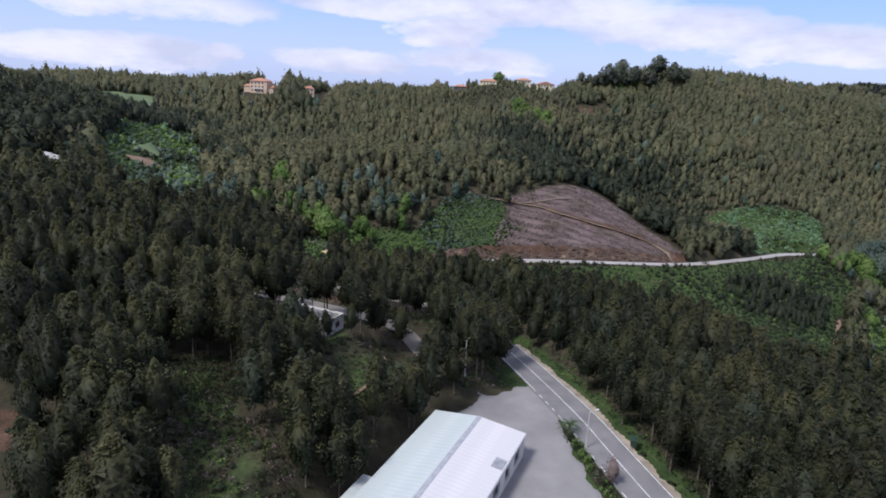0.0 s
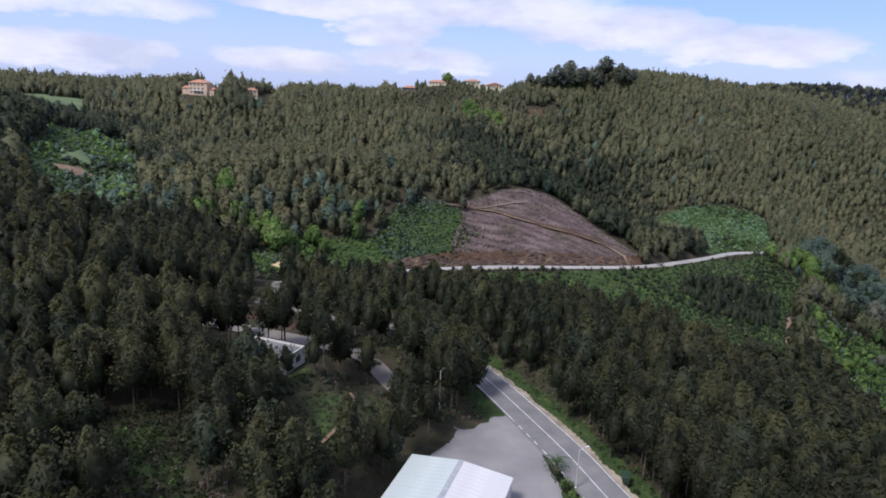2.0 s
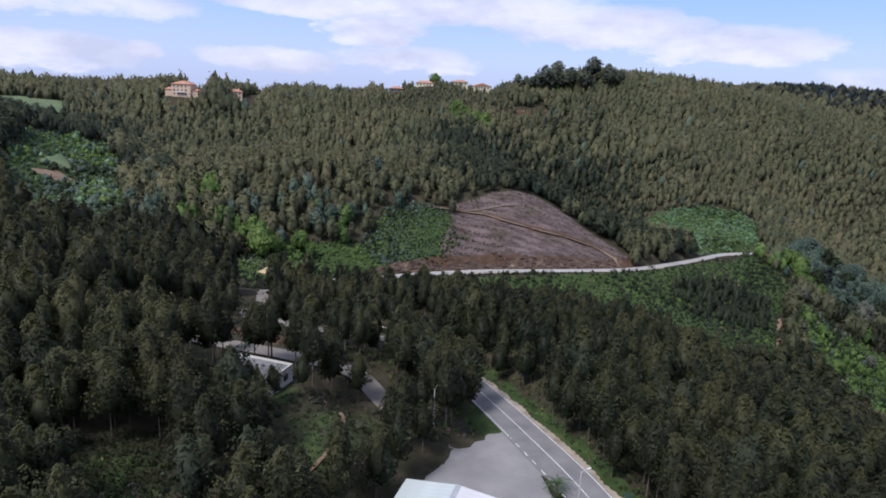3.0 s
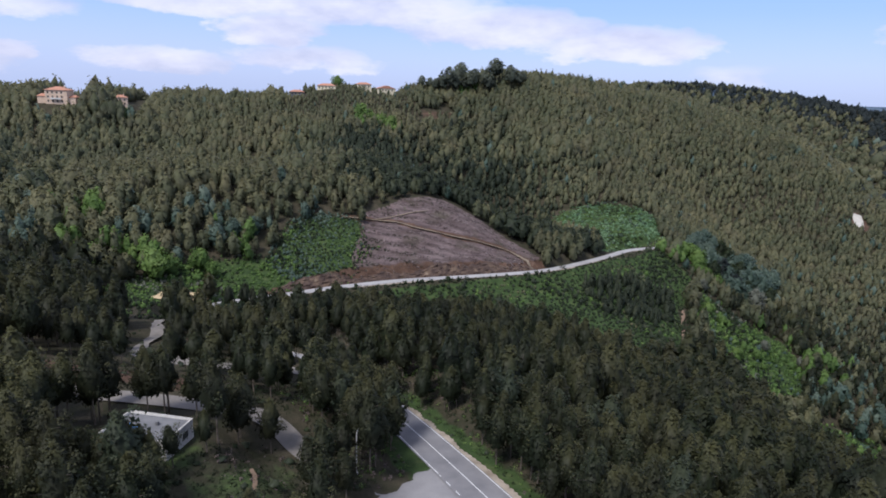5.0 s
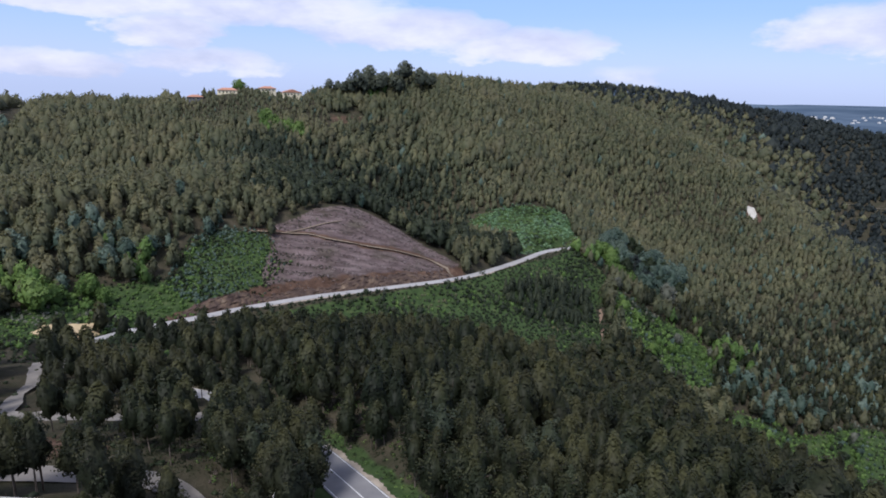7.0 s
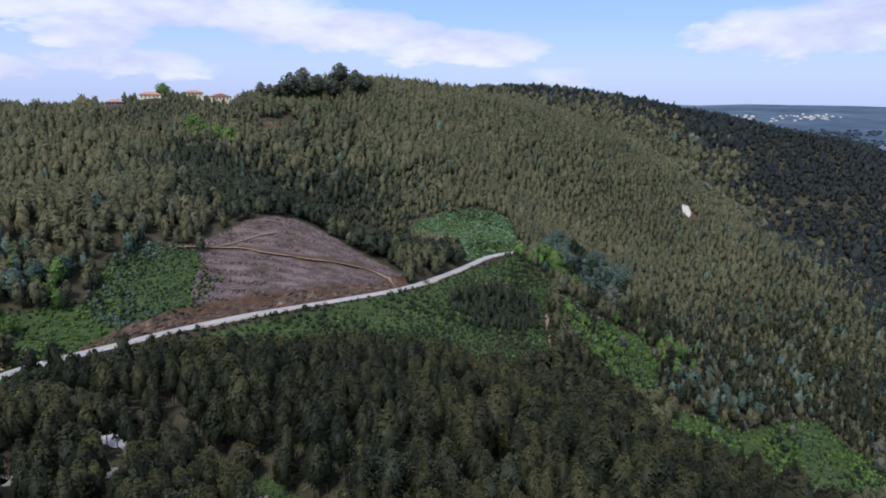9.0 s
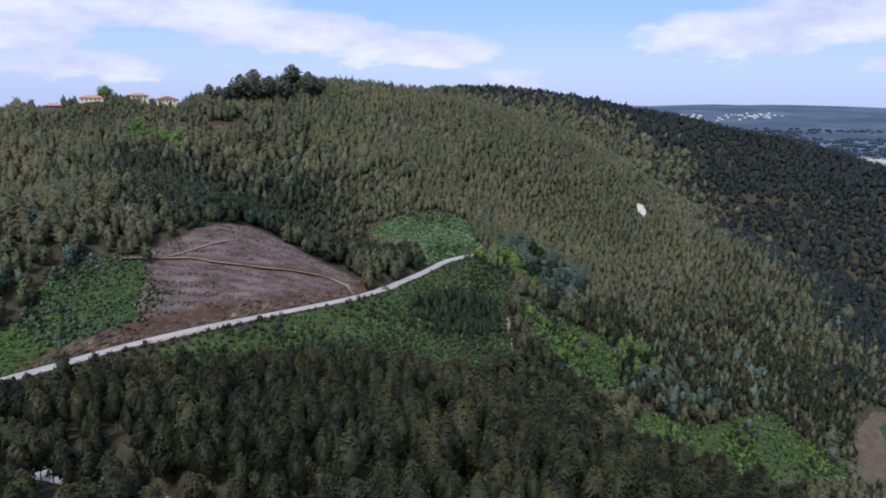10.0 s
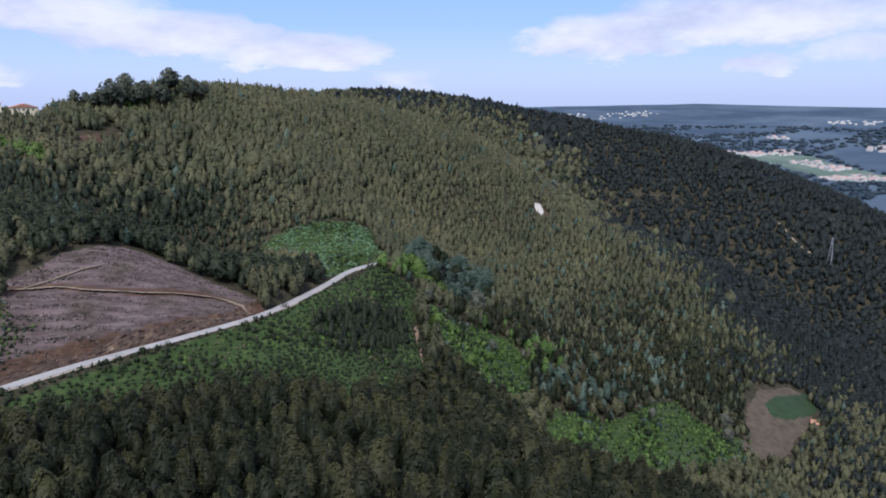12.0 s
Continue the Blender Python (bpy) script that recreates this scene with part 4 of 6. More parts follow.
# ---- the warehouse ----
def warehouse():
    wide, long, eave, rise, low = 16.6, 36.0, 4.35, 0.95, -0.1
    w = thing("warehouse", pose(0.3, 105.0, -1.2, 0, 0, -23.0), "long low warehouse with a pale sheet-metal pitched roof", "warehouse")
    ops = [(2.6, 5.6, 1.0, 3.3), (8.0, 10.6, 1.0, 3.3), (13.0, 16.4, 0.9, 3.3), (19.5, 23.0, low + 0.1, 3.6), (26.0, 29.0, 1.0, 3.3)]
    side = part("side_wall", wall_with_openings(long, low, eave, 0.25, ops), M_WHITE, w, "white rendered wall with dark openings")
    place(side, wide, 0, 0, -90)
    for a, b, z0, z1 in ops:
        if z0 > 0.5:
            win = window(w, wide - 0.12, -a, z0 + 0.02, z1 - 0.02, b - a, -90)
        else:
            door = part("door", boxes(((0, -0.03, z0), (b - a, 0.03, z1))), M_STEEL, w, "grey sliding metal door")
            place(door, wide - 0.14, -a, 0, -90)
    other = part("side_wall", wall_with_openings(long, low, eave, 0.25, []), M_WHITE, w)
    place(other, 0.25, 0, 0, -90)
    for y in (-0.25, -long):
        bm = boxes(((0.25, y, low), (wide - 0.25, y + 0.25, eave - 0.02)))
        gable(bm, 0.25, wide - 0.25, y, y + 0.25, eave - 0.02, rise - 0.12)
        part("end_wall", bm, M_WHITE, w)
    slope = math.hypot(wide / 2 + 0.35, rise + 0.05)
    tilt = math.degrees(math.atan2(rise + 0.05, wide / 2 + 0.35))
    n = 36
    step = (long + 0.8) / n
    sheets = []
    for name, mat in (("white", M_ROOF_WHITE), ("pale", M_ROOF_PALE)):
        bm = bmesh.new()
        box(bm, (0, 0.003, 0), (slope, step - 0.003, 0.03))
        for r in (0.012, step * 0.5, step - 0.09):
            box(bm, (0, r, 0.03), (slope, r + 0.05, 0.036))
        me = bpy.data.meshes.new("roof_sheet")
        bm.to_mesh(me)
        bm.free()
        me.materials.append(mat)
        sheets.append(me)
    for k in range(n):
        for mesh, x, rz, ry in ((sheets[0], wide + 0.35, 180, tilt), (sheets[1], -0.35, 0, -tilt)):
            ob = new("roof_sheet", mesh)
            ob.parent = w
            y = 0.4 - k * step - (0 if rz == 180 else step)
            ob.matrix_basis = Matrix.Translation((x, y, eave - 0.03 + 0.004 * (k % 3))) @ Euler((0, 0, radians(rz))).to_matrix().to_4x4() @ Euler((0, radians(-abs(ry)), 0)).to_matrix().to_4x4()
    part("ridge_cap", boxes(((wide / 2 - 0.42, -long - 0.4, eave + rise - 0.01), (wide / 2 + 0.42, 0.4, eave + rise + 0.09)), bevel=0.03), M_STEEL, w, "grey ridge strip")
    hood = part("roof_hood", boxes(*[((14.9 + 0.3 * i, -12.2, eave + 0.18 - 0.03 * i), (15.14 + 0.3 * i, -9.6, eave + 0.48 - 0.035 * i)) for i in range(6)]), M_STEEL, w,
                "grey ribbed rooflight hood")
    part("gutter", boxes(((wide + 0.30, -long - 0.3, eave - 0.22), (wide + 0.48, 0.3, eave - 0.06)), bevel=0.03), M_STEEL, w)
    part("lean_to", boxes(((-2.6, -long, low), (-0.05, -21.5, 3.0)), ((-2.8, -long - 0.1, 3.0), (-0.05, -21.3, 3.14))), M_ROOF_PALE, w, "low pale lean-to along the wall")


warehouse()


# ---- street furniture by the road ----
def street_lamp(x, y, z, h, turn, label):
    s = thing("street_lamp", pose(x, y, z, 0, 0, turn), label, "street lamp", "street lamps")
    part("base", boxes(((-0.22, -0.22, -0.3), (0.22, 0.22, 0.25)), bevel=0.04), M_POLE, s)
    part("pole", tube(bmesh.new(), [(0, 0, 0.2), (0, 0, h * 0.6), (0, 0, h)], [0.15, 0.12, 0.09]), M_POLE, s)
    part("arm", tube(bmesh.new(), [(0, 0, h - 0.25), (0.5, 0, h + 0.1), (1.3, 0, h + 0.2)], [0.05, 0.045, 0.04], 6), M_STEEL, s)
    head = part("lamp_head", boxes(((1.15, -0.16, h + 0.12), (1.85, 0.16, h + 0.3)), bevel=0.05), M_WHITE, s, "pale lamp housing")
    part("diffuser", boxes(((1.25, -0.12, h + 0.07), (1.75, 0.12, h + 0.118))), M_STEEL, head)


street_lamp(27.6, 102.2, -1.2, 7.2, 20, "tall pale street lamp standing in a planted strip beside a road")
street_lamp(6.0, 124.5, gz(6.0, 124.5) - 0.05, 8.0, 60, "pale street lamp among trees beside a lane")


def utility_pole(x, y, h, turn):
    s = thing("utility_pole", pose(x, y, gz(x, y) - 0.1, 0, 0, turn), "dark timber utility pole with a short crossarm", "utility pole")
    part("pole", tube(bmesh.new(), [(0, 0, -0.2), (0.03, 0, h * 0.5), (0, 0, h)], [0.15, 0.12, 0.09]), M_TIMBER, s)
    part("crossarm", boxes(((-0.7, -0.06, h - 0.7), (0.7, 0.06, h - 0.56))), M_TIMBER, s)
    for i in (-0.6, 0.0, 0.6):
        part("insulator", tube(bmesh.new(), [(i, 0, h - 0.56), (i, 0, h - 0.4)], [0.05, 0.03], 6), M_WHITE, s)
    part("lantern", boxes(((0.1, -0.1, h - 1.3), (0.55, 0.1, h - 1.15)), bevel=0.03), M_WHITE, s)


utility_pole(-26.6, 141.0, 7.6, 25)


def waste_container(x, y, z, turn):
    s = thing("waste_container", pose(x, y, z, 0, 0, turn), "dark green plastic waste container on the road verge", "waste container")
    bm = bmesh.new()
    v = [bm.verts.new(p) for p in ((-0.85, -0.5, 0.25), (0.85, -0.5, 0.25), (0.85, 0.5, 0.25), (-0.85, 0.5, 0.25), (-1.0, -0.65, 1.3), (1.0, -0.65, 1.3), (1.0, 0.65, 1.3), (-1.0, 0.65, 1.3))]
    for q in ((3, 2, 1, 0), (4, 5, 6, 7), (0, 1, 5, 4), (1, 2, 6, 5), (2, 3, 7, 6), (3, 0, 4, 7)):
        bm.faces.new([v[i] for i in q])
    part("bin_body", bm, M_BIN, s)
    part("lid", boxes(((-1.05, -0.7, 1.305), (1.05, 0.7, 1.42)), bevel=0.05), M_BIN, s)
    for i in (-0.75, 0.75):
        for j in (-0.4, 0.4):
            part("wheel", tube(bmesh.new(), [(i - 0.05, j, 0.13), (i + 0.05, j, 0.13)], [0.13, 0.13], 10), M_TIMBER, s)


waste_container(36.3, 103.0, -0.62, 75)


# ---- flat-roofed house by the lane ----
def flat_house():
    s = thing("flat_roofed_house", pose(-34.0, 125.4, HOUSE_PAD[3], 0, 0, 0) @ pose(0, 0, 0, 0, 0, -24.7) @ pose(0, 0, 0), "unfinished white house with a flat parapet roof, front walls painted shade-grey", "house")
    wide, deep, h = 11.4, 7.4, 3.35
    ops = [(1.4, 3.0, 0.9, 2.3), (5.0, 6.2, 0.02, 2.2), (8.2, 10.0, 0.9, 2.3)]
    # Front and end walls grey, not white: their shade is in the colour.
    part("front_wall", wall_with_openings(wide, -0.3, h, 0.25, ops), M_POLE, s)
    for a, b, z0, z1 in ops:
        if z0 > 0.5:
            window(s, a, 0.12, z0 + 0.01, z1 - 0.01, b - a, 0)
        else:
            part("door", boxes(((a, 0.10, z0), (b, 0.16, z1))), M_TIMBER, s, "dark plain door")
    part("back_wall", boxes(((0, deep - 0.25, -0.3), (wide, deep, h))), M_WHITE, s)
    ends = [(1.0, 2.6, 0.02, 2.3), (4.2, 5.8, 0.9, 2.2)]
    e = part("end_wall", wall_with_openings(deep - 0.5, -0.3, h, 0.25, ends), M_POLE, s)
    place(e, wide, 0.25, 0, 90)
    for a, b, z0, z1 in ends:
        # Dark panel stands in for the unlit inside behind each opening.
        p = part("shutter", boxes(((0, -0.03, z0 + 0.01), (b - a, 0.03, z1 - 0.01))), M_DARKHOLE, s, "dark panel standing in for the unlit inside of an opening")
        place(p, wide - 0.12, 0.25 + a, 0, 90)
    e = part("end_wall", wall_with_openings(deep - 0.5, -0.3, h, 0.25, []), M_WHITE, s)
    place(e, 0.25, 0.25, 0, 90)
    part("roof_slab", boxes(((0.25, 0.25, h - 0.45), (wide - 0.25, deep - 0.25, h - 0.25))), M_GREY_RENDER, s, "grey flat roof behind a parapet")
    part("coping", boxes(((-0.08, -0.08, h + 0.003), (wide + 0.08, 0.20, h + 0.09)), ((-0.08, deep - 0.20, h + 0.003), (wide + 0.08, deep + 0.08, h + 0.09)),
                         ((-0.08, 0.20, h + 0.003), (0.20, deep - 0.20, h + 0.09)), ((wide - 0.20, 0.20, h + 0.003), (wide + 0.08, deep - 0.20, h + 0.09))), M_POLE, s)
    part("vent", boxes(((6.6, 4.4, h - 0.25), (7.1, 4.9, h + 0.4)), bevel=0.03), M_GREY_RENDER, s)
    part("stair_wall", boxes(((7.6, -2.4, -0.3), (7.8, -0.02, 1.5)), ((8.9, -2.4, -0.3), (9.1, -0.02, 1.1))), M_WHITE, s)
    roof_m = s.matrix_basis
    for k, (x, y, a, b, turn) in enumerate([(1.7, 3.3, 1.9, 1.2, 15), (3.7, 2.9, 1.5, 1.1, -10), (1.6, 1.0, 1.6, 1.0, 30)]):
        bm = bmesh.new()
        bmesh.ops.create_grid(bm, x_segments=8, y_segments=6, size=0.5)
        for v in bm.verts:
            v.co = Vector((v.co.x * a, v.co.y * b, 0.05 + 0.10 * (0.5 + 0.5 * math.sin(v.co.x * 9 + k) * math.cos(v.co.y * 8))))
        ex = bmesh.ops.extrude_face_region(bm, geom=bm.faces[:])
        for v in (g for g in ex["geom"] if isinstance(g, bmesh.types.BMVert)):
            v.co.z = max(v.co.z - 0.10, 0.0)
        bmesh.ops.recalc_face_normals(bm, faces=bm.faces)
        me = bpy.data.meshes.new("tarpaulin")
        bm.to_mesh(me)
        bm.free()
        me.materials.append(M_TARP)
        t = tagged(new("tarpaulin", me), "crumpled blue tarpaulin lying on a flat roof", "tarpaulin", "tarpaulins on the roof")
        t.matrix_basis = roof_m @ pose(x, y, h - 0.245, 0, 0, turn)


flat_house()


def fence(points, h, label):
    s = thing("garden_fence", Matrix.Identity(4), label, "fence")
    for k, (x, y) in enumerate(points):
        z = gz(x, y)
        part("post", boxes(((x - 0.05, y - 0.05, z - 0.3), (x + 0.05, y + 0.05, z + h))), M_TIMBER, s)
        if k:
            px, py = points[k - 1]
            pz = gz(px, py)
            for f in (0.35, 0.85):
                part("rail", tube(bmesh.new(), [(px, py, pz + h * f), (x, y, z + h * f)], [0.035, 0.035], 5), M_TIMBER, s)


fence([(-47 + 2.1 * i, 118 + 2.3 * i) for i in range(9)], 1.3, "low dark timber fence along the edge of a garden")


# ---- houses on the skyline ----
def villa(x, y, wide, deep, floors, wall_mat, label, turn=0.0, sink=0.0, tower=False, roof="hip", roof_mat=None):
    z = gz(x, y) - sink
    s = thing("house", pose(x, y, z, 0, 0, turn), label, "house", "houses on the hilltop")
    h = floors * 3.0 + 0.4
    ops = [(a, a + 1.2, f * 3.0 + 1.0, f * 3.0 + 2.4) for f in range(floors) for a in np.arange(1.4, wide - 2.0, 3.1)]
    bm = bmesh.new()
    for f in range(floors):
        row = [o for o in ops if f * 3.0 <= o[2] < f * 3.0 + 3.0]
        sub = wall_with_openings(wide, f * 3.0 - (8.0 if f == 0 else 0), f * 3.0 + (3.0 if f < floors - 1 else 3.4), 0.3, row)
        tmp = bpy.data.meshes.new("tmp")
        sub.to_mesh(tmp)
        sub.free()
        bm.from_mesh(tmp)
        bpy.data.meshes.remove(tmp)
    part("front_wall", bm, wall_mat, s)
    part("wall", boxes(((0, 0.3, -8), (0.3, deep, h)), ((wide - 0.3, 0.3, -8), (wide, deep, h)), ((0.3, deep - 0.3, -8), (wide - 0.3, deep, h))), wall_mat, s)
    for a, b, z0, z1 in ops:
        w = part("window", boxes(((a, 0.14, z0), (b, 0.2, z1))), M_DARKHOLE, s)
        part("sill", boxes(((a - 0.1, -0.12, z0 - 0.14), (b + 0.1, 0.13, z0 - 0.004))), M_WHITE, w)
    r = bmesh.new()
    if roof == "hip":
        hip(r, -0.6, wide + 0.6, -0.6, deep + 0.6, h, 0.21 * deep, deep * 0.5)
    else:
        gable(r, -0.5, wide + 0.5, -0.5, deep + 0.5, h, 0.16 * wide)
    rf = part("roof", r, roof_mat or M_TILE, s, "pale sheet roof" if roof_mat else "red tiled roof")
    part("chimney", boxes(((wide * 0.7, deep * 0.6, h), (wide * 0.7 + 0.8, deep * 0.6 + 0.8, h + 0.21 * deep + 0.6))), wall_mat, rf)
    if tower:
        part("balcony", boxes(((wide * 0.25, -1.4, 2.85), (wide * 0.75, -0.003, 3.0)), ((wide * 0.25, -1.4, 3.0), (wide * 0.75, -1.28, 3.9))), M_WHITE, s)
        wing = part("wing", boxes(((-6.0, 1.5, -2), (-0.003, deep - 1, h - 4.5))), wall_mat, s)
        q = bmesh.new()
        hip(q, -6.5, -0.003, 1.0, deep - 0.5, h - 4.5, 1.8, 1.5)
        part("wing_roof", q, M_TILE, wing, "red tiled roof")
        wing = part("wing", boxes(((wide + 0.003, 1.5, -2), (wide + 5.0, deep - 1, h - 5.0))), wall_mat, s)
        q = hip(bmesh.new(), wide + 0.003, wide + 5.5, 1.0, deep - 0.5, h - 5.0, 1.6, 1.5)
        part("wing_roof", q, M_TILE, wing, "red tiled roof")
    return s


villa(-171, 551, 15, 12, 3, M_ORANGE, "three-storey orange house with a hipped red tile roof", -6, -0.5, True)
villa(-130, 566, 10, 9, 2, M_ORANGE, "orange house with a red tile roof behind trees", 8, -0.5)
villa(3, 652, 13, 9, 1, M_GREY_RENDER, "low grey house with a dark roof on the hilltop", 4, -1.6)
villa(28, 654, 17, 10, 1, M_CREAM, "broad pale bungalow with a red tile roof", -8, -1.4)
villa(66, 656, 14, 9, 1, M_CREAM, "small cream bungalow with a red tile roof", 6, -2.0)
villa(86, 657, 18, 11, 1, M_CREAM, "pale cream house with a shallow tiled roof", 4, -1.9, False, "gable")

villa(-192, 282, 15, 8, 1, M_WHITE, "long low white farm building among dark trees", 12, 1.6, False, "gable", M_POLE)


# ---- single plants ----
def tree_meshes(rng, h, r, mat, n=420, low=0.32, size=0.42, shape=0.75, umbrella=False):
    """A tapered bent stem with limbs, and a crown of many leaf sprays on them."""
    bm = bmesh.new()
    bend = rng.normal(0, 0.03 * h, 2)
    pts = [(bend[0] * t * t, bend[1] * t * t, h * 0.92 * t - 0.3) for t in np.linspace(0, 1, 6)]
    tube(bm, pts, [0.17, 0.145, 0.12, 0.09, 0.06, 0.02], 5)
    ends = []
    limbs = 15 if umbrella else 9
    for k in range(limbs):
        t = (low + (0.93 - low) * rng.random()) if umbrella else 0.32 + 0.6 * (k + rng.random()) / limbs
        a = rng.random() * 2 * math.pi
        reach = r * (rng.uniform(0.25, 1.1) if umbrella else math.sin(math.pi * min(0.98, 0.1 + (t - low) / (1 - low) * 0.9)) + 0.15)
        p = Vector((bend[0] * t * t, bend[1] * t * t, h * 0.92 * t - 0.3))
        e = p + Vector((math.cos(a) * reach, math.sin(a) * reach, h * 0.09))
        tube(bm, [p, p.lerp(e, 0.5) + Vector((0, 0, 0.15)), e], [0.055, 0.038, 0.012], 4)
        ends.append(e)
    trunk = bpy.data.meshes.new("trunk")
    bm.to_mesh(trunk)
    bm.free()
    trunk.materials.append(M_BARK)
    one = lambda v: np.array([v], float)
    v1, t1 = clumps(rng, one(0), one(0), one(0), one(h), one(r), one(rng.uniform(0.25, 0.7)), n, size, low, shape, 0.3 if umbrella else 0.6, body=0 if umbrella else 0.82)
    v1[:, :3, 0] += bend[0] * 0.7
    v1[:, :3, 1] += bend[1] * 0.7
    vs, ts = [v1], [t1]
    for e in ends if not umbrella else []:
        v2, t2 = clumps(rng, one(e.x), one(e.y), one(e.z - r * 0.55), one(r * 1.1), one(r * 0.55), one(rng.uniform(0.3, 0.8)), n // 14, size * 1.2, 0.1, 1.0, 0.3, body=0)
        vs.append(v2)
        ts.append(t2)
    return trunk, tri_mesh("crown", np.concatenate(vs), np.concatenate(ts), [mat])


def tree(meshes, x, y, scale, turn, label, category="tree", group="", z=None, name="tree"):
    s = thing(name, pose(x, y, gz(x, y) if z is None else z, 0, 0, turn) @ Matrix.Diagonal((scale, scale, scale, 1)), label, category, group)
    for pname, me in zip(("trunk", "crown"), meshes):
        ob = new(pname, me)
        ob.parent = s
    return s


prng = np.random.default_rng(21)
EUCA_SET = [tree_meshes(prng, h, r, M_EUCA_SHADED, 700, 0.34, 0.33) for h, r in ((13, 2.3), (14.5, 2.2), (12, 2.5), (15, 2.6), (11, 2.0), (13.5, 2.9))]
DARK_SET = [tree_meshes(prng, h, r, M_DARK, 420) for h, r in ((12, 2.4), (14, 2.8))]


def near_trees():
    rng = np.random.default_rng(13)
    x, y = scatter(rng, (-70, 64), (80, 172), 4.1)
    ok = wedge(x, y) & clear_of(x, y, 0.5) & single_stretch(x, y)
    x, y = x[ok], y[ok]
    order = np.argsort(np.hypot(x - 16, (y - 112) * 0.9))[:298]
    z = ground_z(x, y)
    for k in order:
        dark = rng.random() < 0.12
        kinds = DARK_SET if dark else EUCA_SET
        tree(kinds[int(rng.integers(len(kinds)))], x[k], y[k], rng.uniform(0.78, 1.08), rng.uniform(0, 360),
             "tall dark green tree in a roadside wood" if dark else "slender olive-green eucalyptus tree in a roadside wood", "tree", "trees round the forecourt and road", float(z[k]) - 0.1)


near_trees()
for x, y, k, sc in ((-28.5, 120.0, 0, 0.62), (-22.5, 119.0, 2, 0.6), (-33.5, 115.5, 4, 0.85), (-26.0, 116.5, 3, 0.62), (-36.0, 119.0, 5, 0.6), (-24.5, 114.5, 1, 0.66), (-38.5, 117.5, 2, 0.62), (-18.0, 122.5, 4, 0.7), (-30.0, 113.5, 5, 0.72), (-40.5, 123.0, 4, 0.5)):
    tree(EUCA_SET[k], x, y, sc, x * 31 % 360, "small olive-green tree beside a flat-roofed house", "tree", "trees by the house")
for k, (x, y) in enumerate([(10.5, 146), (13.5, 149.5), (8, 151), (11.5, 154), (6.5, 147), (14.5, 153.5), (4, 152), (12.5, 158.5), (8.5, 157), (15.5, 144)]):
    tree(EUCA_SET[k % 6], x, y, 1.0 + 0.04 * (k % 5), k * 67, "tall olive-green eucalyptus in a group beside the road", "tree", "trees round the forecourt and road")
SPRING = [tree_meshes(prng, 9, 3.4, M_LIME, 520, 0.15, 0.5, 0.9), tree_meshes(prng, 7, 3.0, M_LIME, 420, 0.12, 0.5, 0.9)]
for x, y, s in ((-60, 312, 1.5), (-55, 318, 1.2), (-44, 326, 1.1), (-38, 322, 0.8), (60, 574, 1.7), (68, 568, 1.3), (77, 569, 1.5), (86, 571, 1.2),
                (48, 672, 1.3), (-118, 548, 1.3), (-80, 310, 0.8), (252, 352, 0.9), (170, 640, 1.2)):
    tree(SPRING[int(x) % 2], x, y, s, x * 7 % 360, "rounded bright spring-green broadleaf tree", "tree", "bright green trees")
BLUE_SET = [tree_meshes(prng, 11, 3.4, M_BLUE, 460, 0.08, 0.6, 0.9), tree_meshes(prng, 9, 3.0, M_BLUE, 400, 0.06, 0.6, 0.9)]
TEAL_SET = [tree_meshes(prng, 11, 2.9, M_SCRUB, 420, 0.08, 0.6, 0.9), tree_meshes(prng, 10, 3.3, M_RIDGE_SHADED, 420, 0.06, 0.6, 0.9)]
brng = np.random.default_rng(17)
bx, by = scatter(brng, (262, 366), (348, 438), 7.4, 0.45)
for x, y in zip(bx, by):
    if inside(BLUE_CLUMP, np.array([x]), np.array([y]))[0]:
        kind = (BLUE_SET if brng.random() < 0.82 else TEAL_SET) if x > 281 else SPRING
        tree(kind[int(brng.integers(2))], x, y, brng.uniform(0.95, 1.6), brng.uniform(0, 360),
             "dense bluish-green tree at the woodland edge" if x > 281 else "rounded bright spring-green broadleaf tree", "tree", "bluish trees" if x > 281 else "bright green trees")
for x, y, s in ((-30, 348, 1.0), (-38, 342, 1.1), (-20, 352, 0.9)):
    tree(BLUE_SET[int(x) % 2], x, y, s, x * 11 % 360, "dense bluish-green tree at the woodland edge", "tree", "bluish trees")
PALE_SET = [tree_meshes(prng, 11, 3.4, M_PALE, 480, 0.1, 0.5, 0.9)]
for x, y, s in ((300, 366, 1.5), (262, 372, 0.8), (420, 238, 0.9), (432, 246, 1.1), (280, 330, 0.7), (300, 322, 0.6)):
    tree(PALE_SET[0], x, y, s, x * 5 % 360, "pale grey leafy tree standing among green ones", "tree", "pale trees")
M_CROWN = foliage("stone_pine_leaf", (0.055, 0.068, 0.052), (0.092, 0.108, 0.080), (0.150, 0.165, 0.115))
CROWN_SET = [tree_meshes(prng, 20, 5.4, M_CROWN, 300, 0.52, 0.60, 0.9, True), tree_meshes(prng, 17, 4.4, M_CROWN, 260, 0.50, 0.60, 0.9, True)]
hrng = np.random.default_rng(8)
for k in range(18):
    x = 130 + k * 5.6 + hrng.uniform(-2, 2)
    y = 640 + hrng.uniform(-8, 12) - 0.2 * (x - 150)
    tree(CROWN_SET[k % 2], x, y, hrng.uniform(1.0, 1.38) * (1.16 if 2 < k < 16 else 0.85), k * 53, "tall dark umbrella-crowned tree on the hilltop", "tree", "hilltop grove")
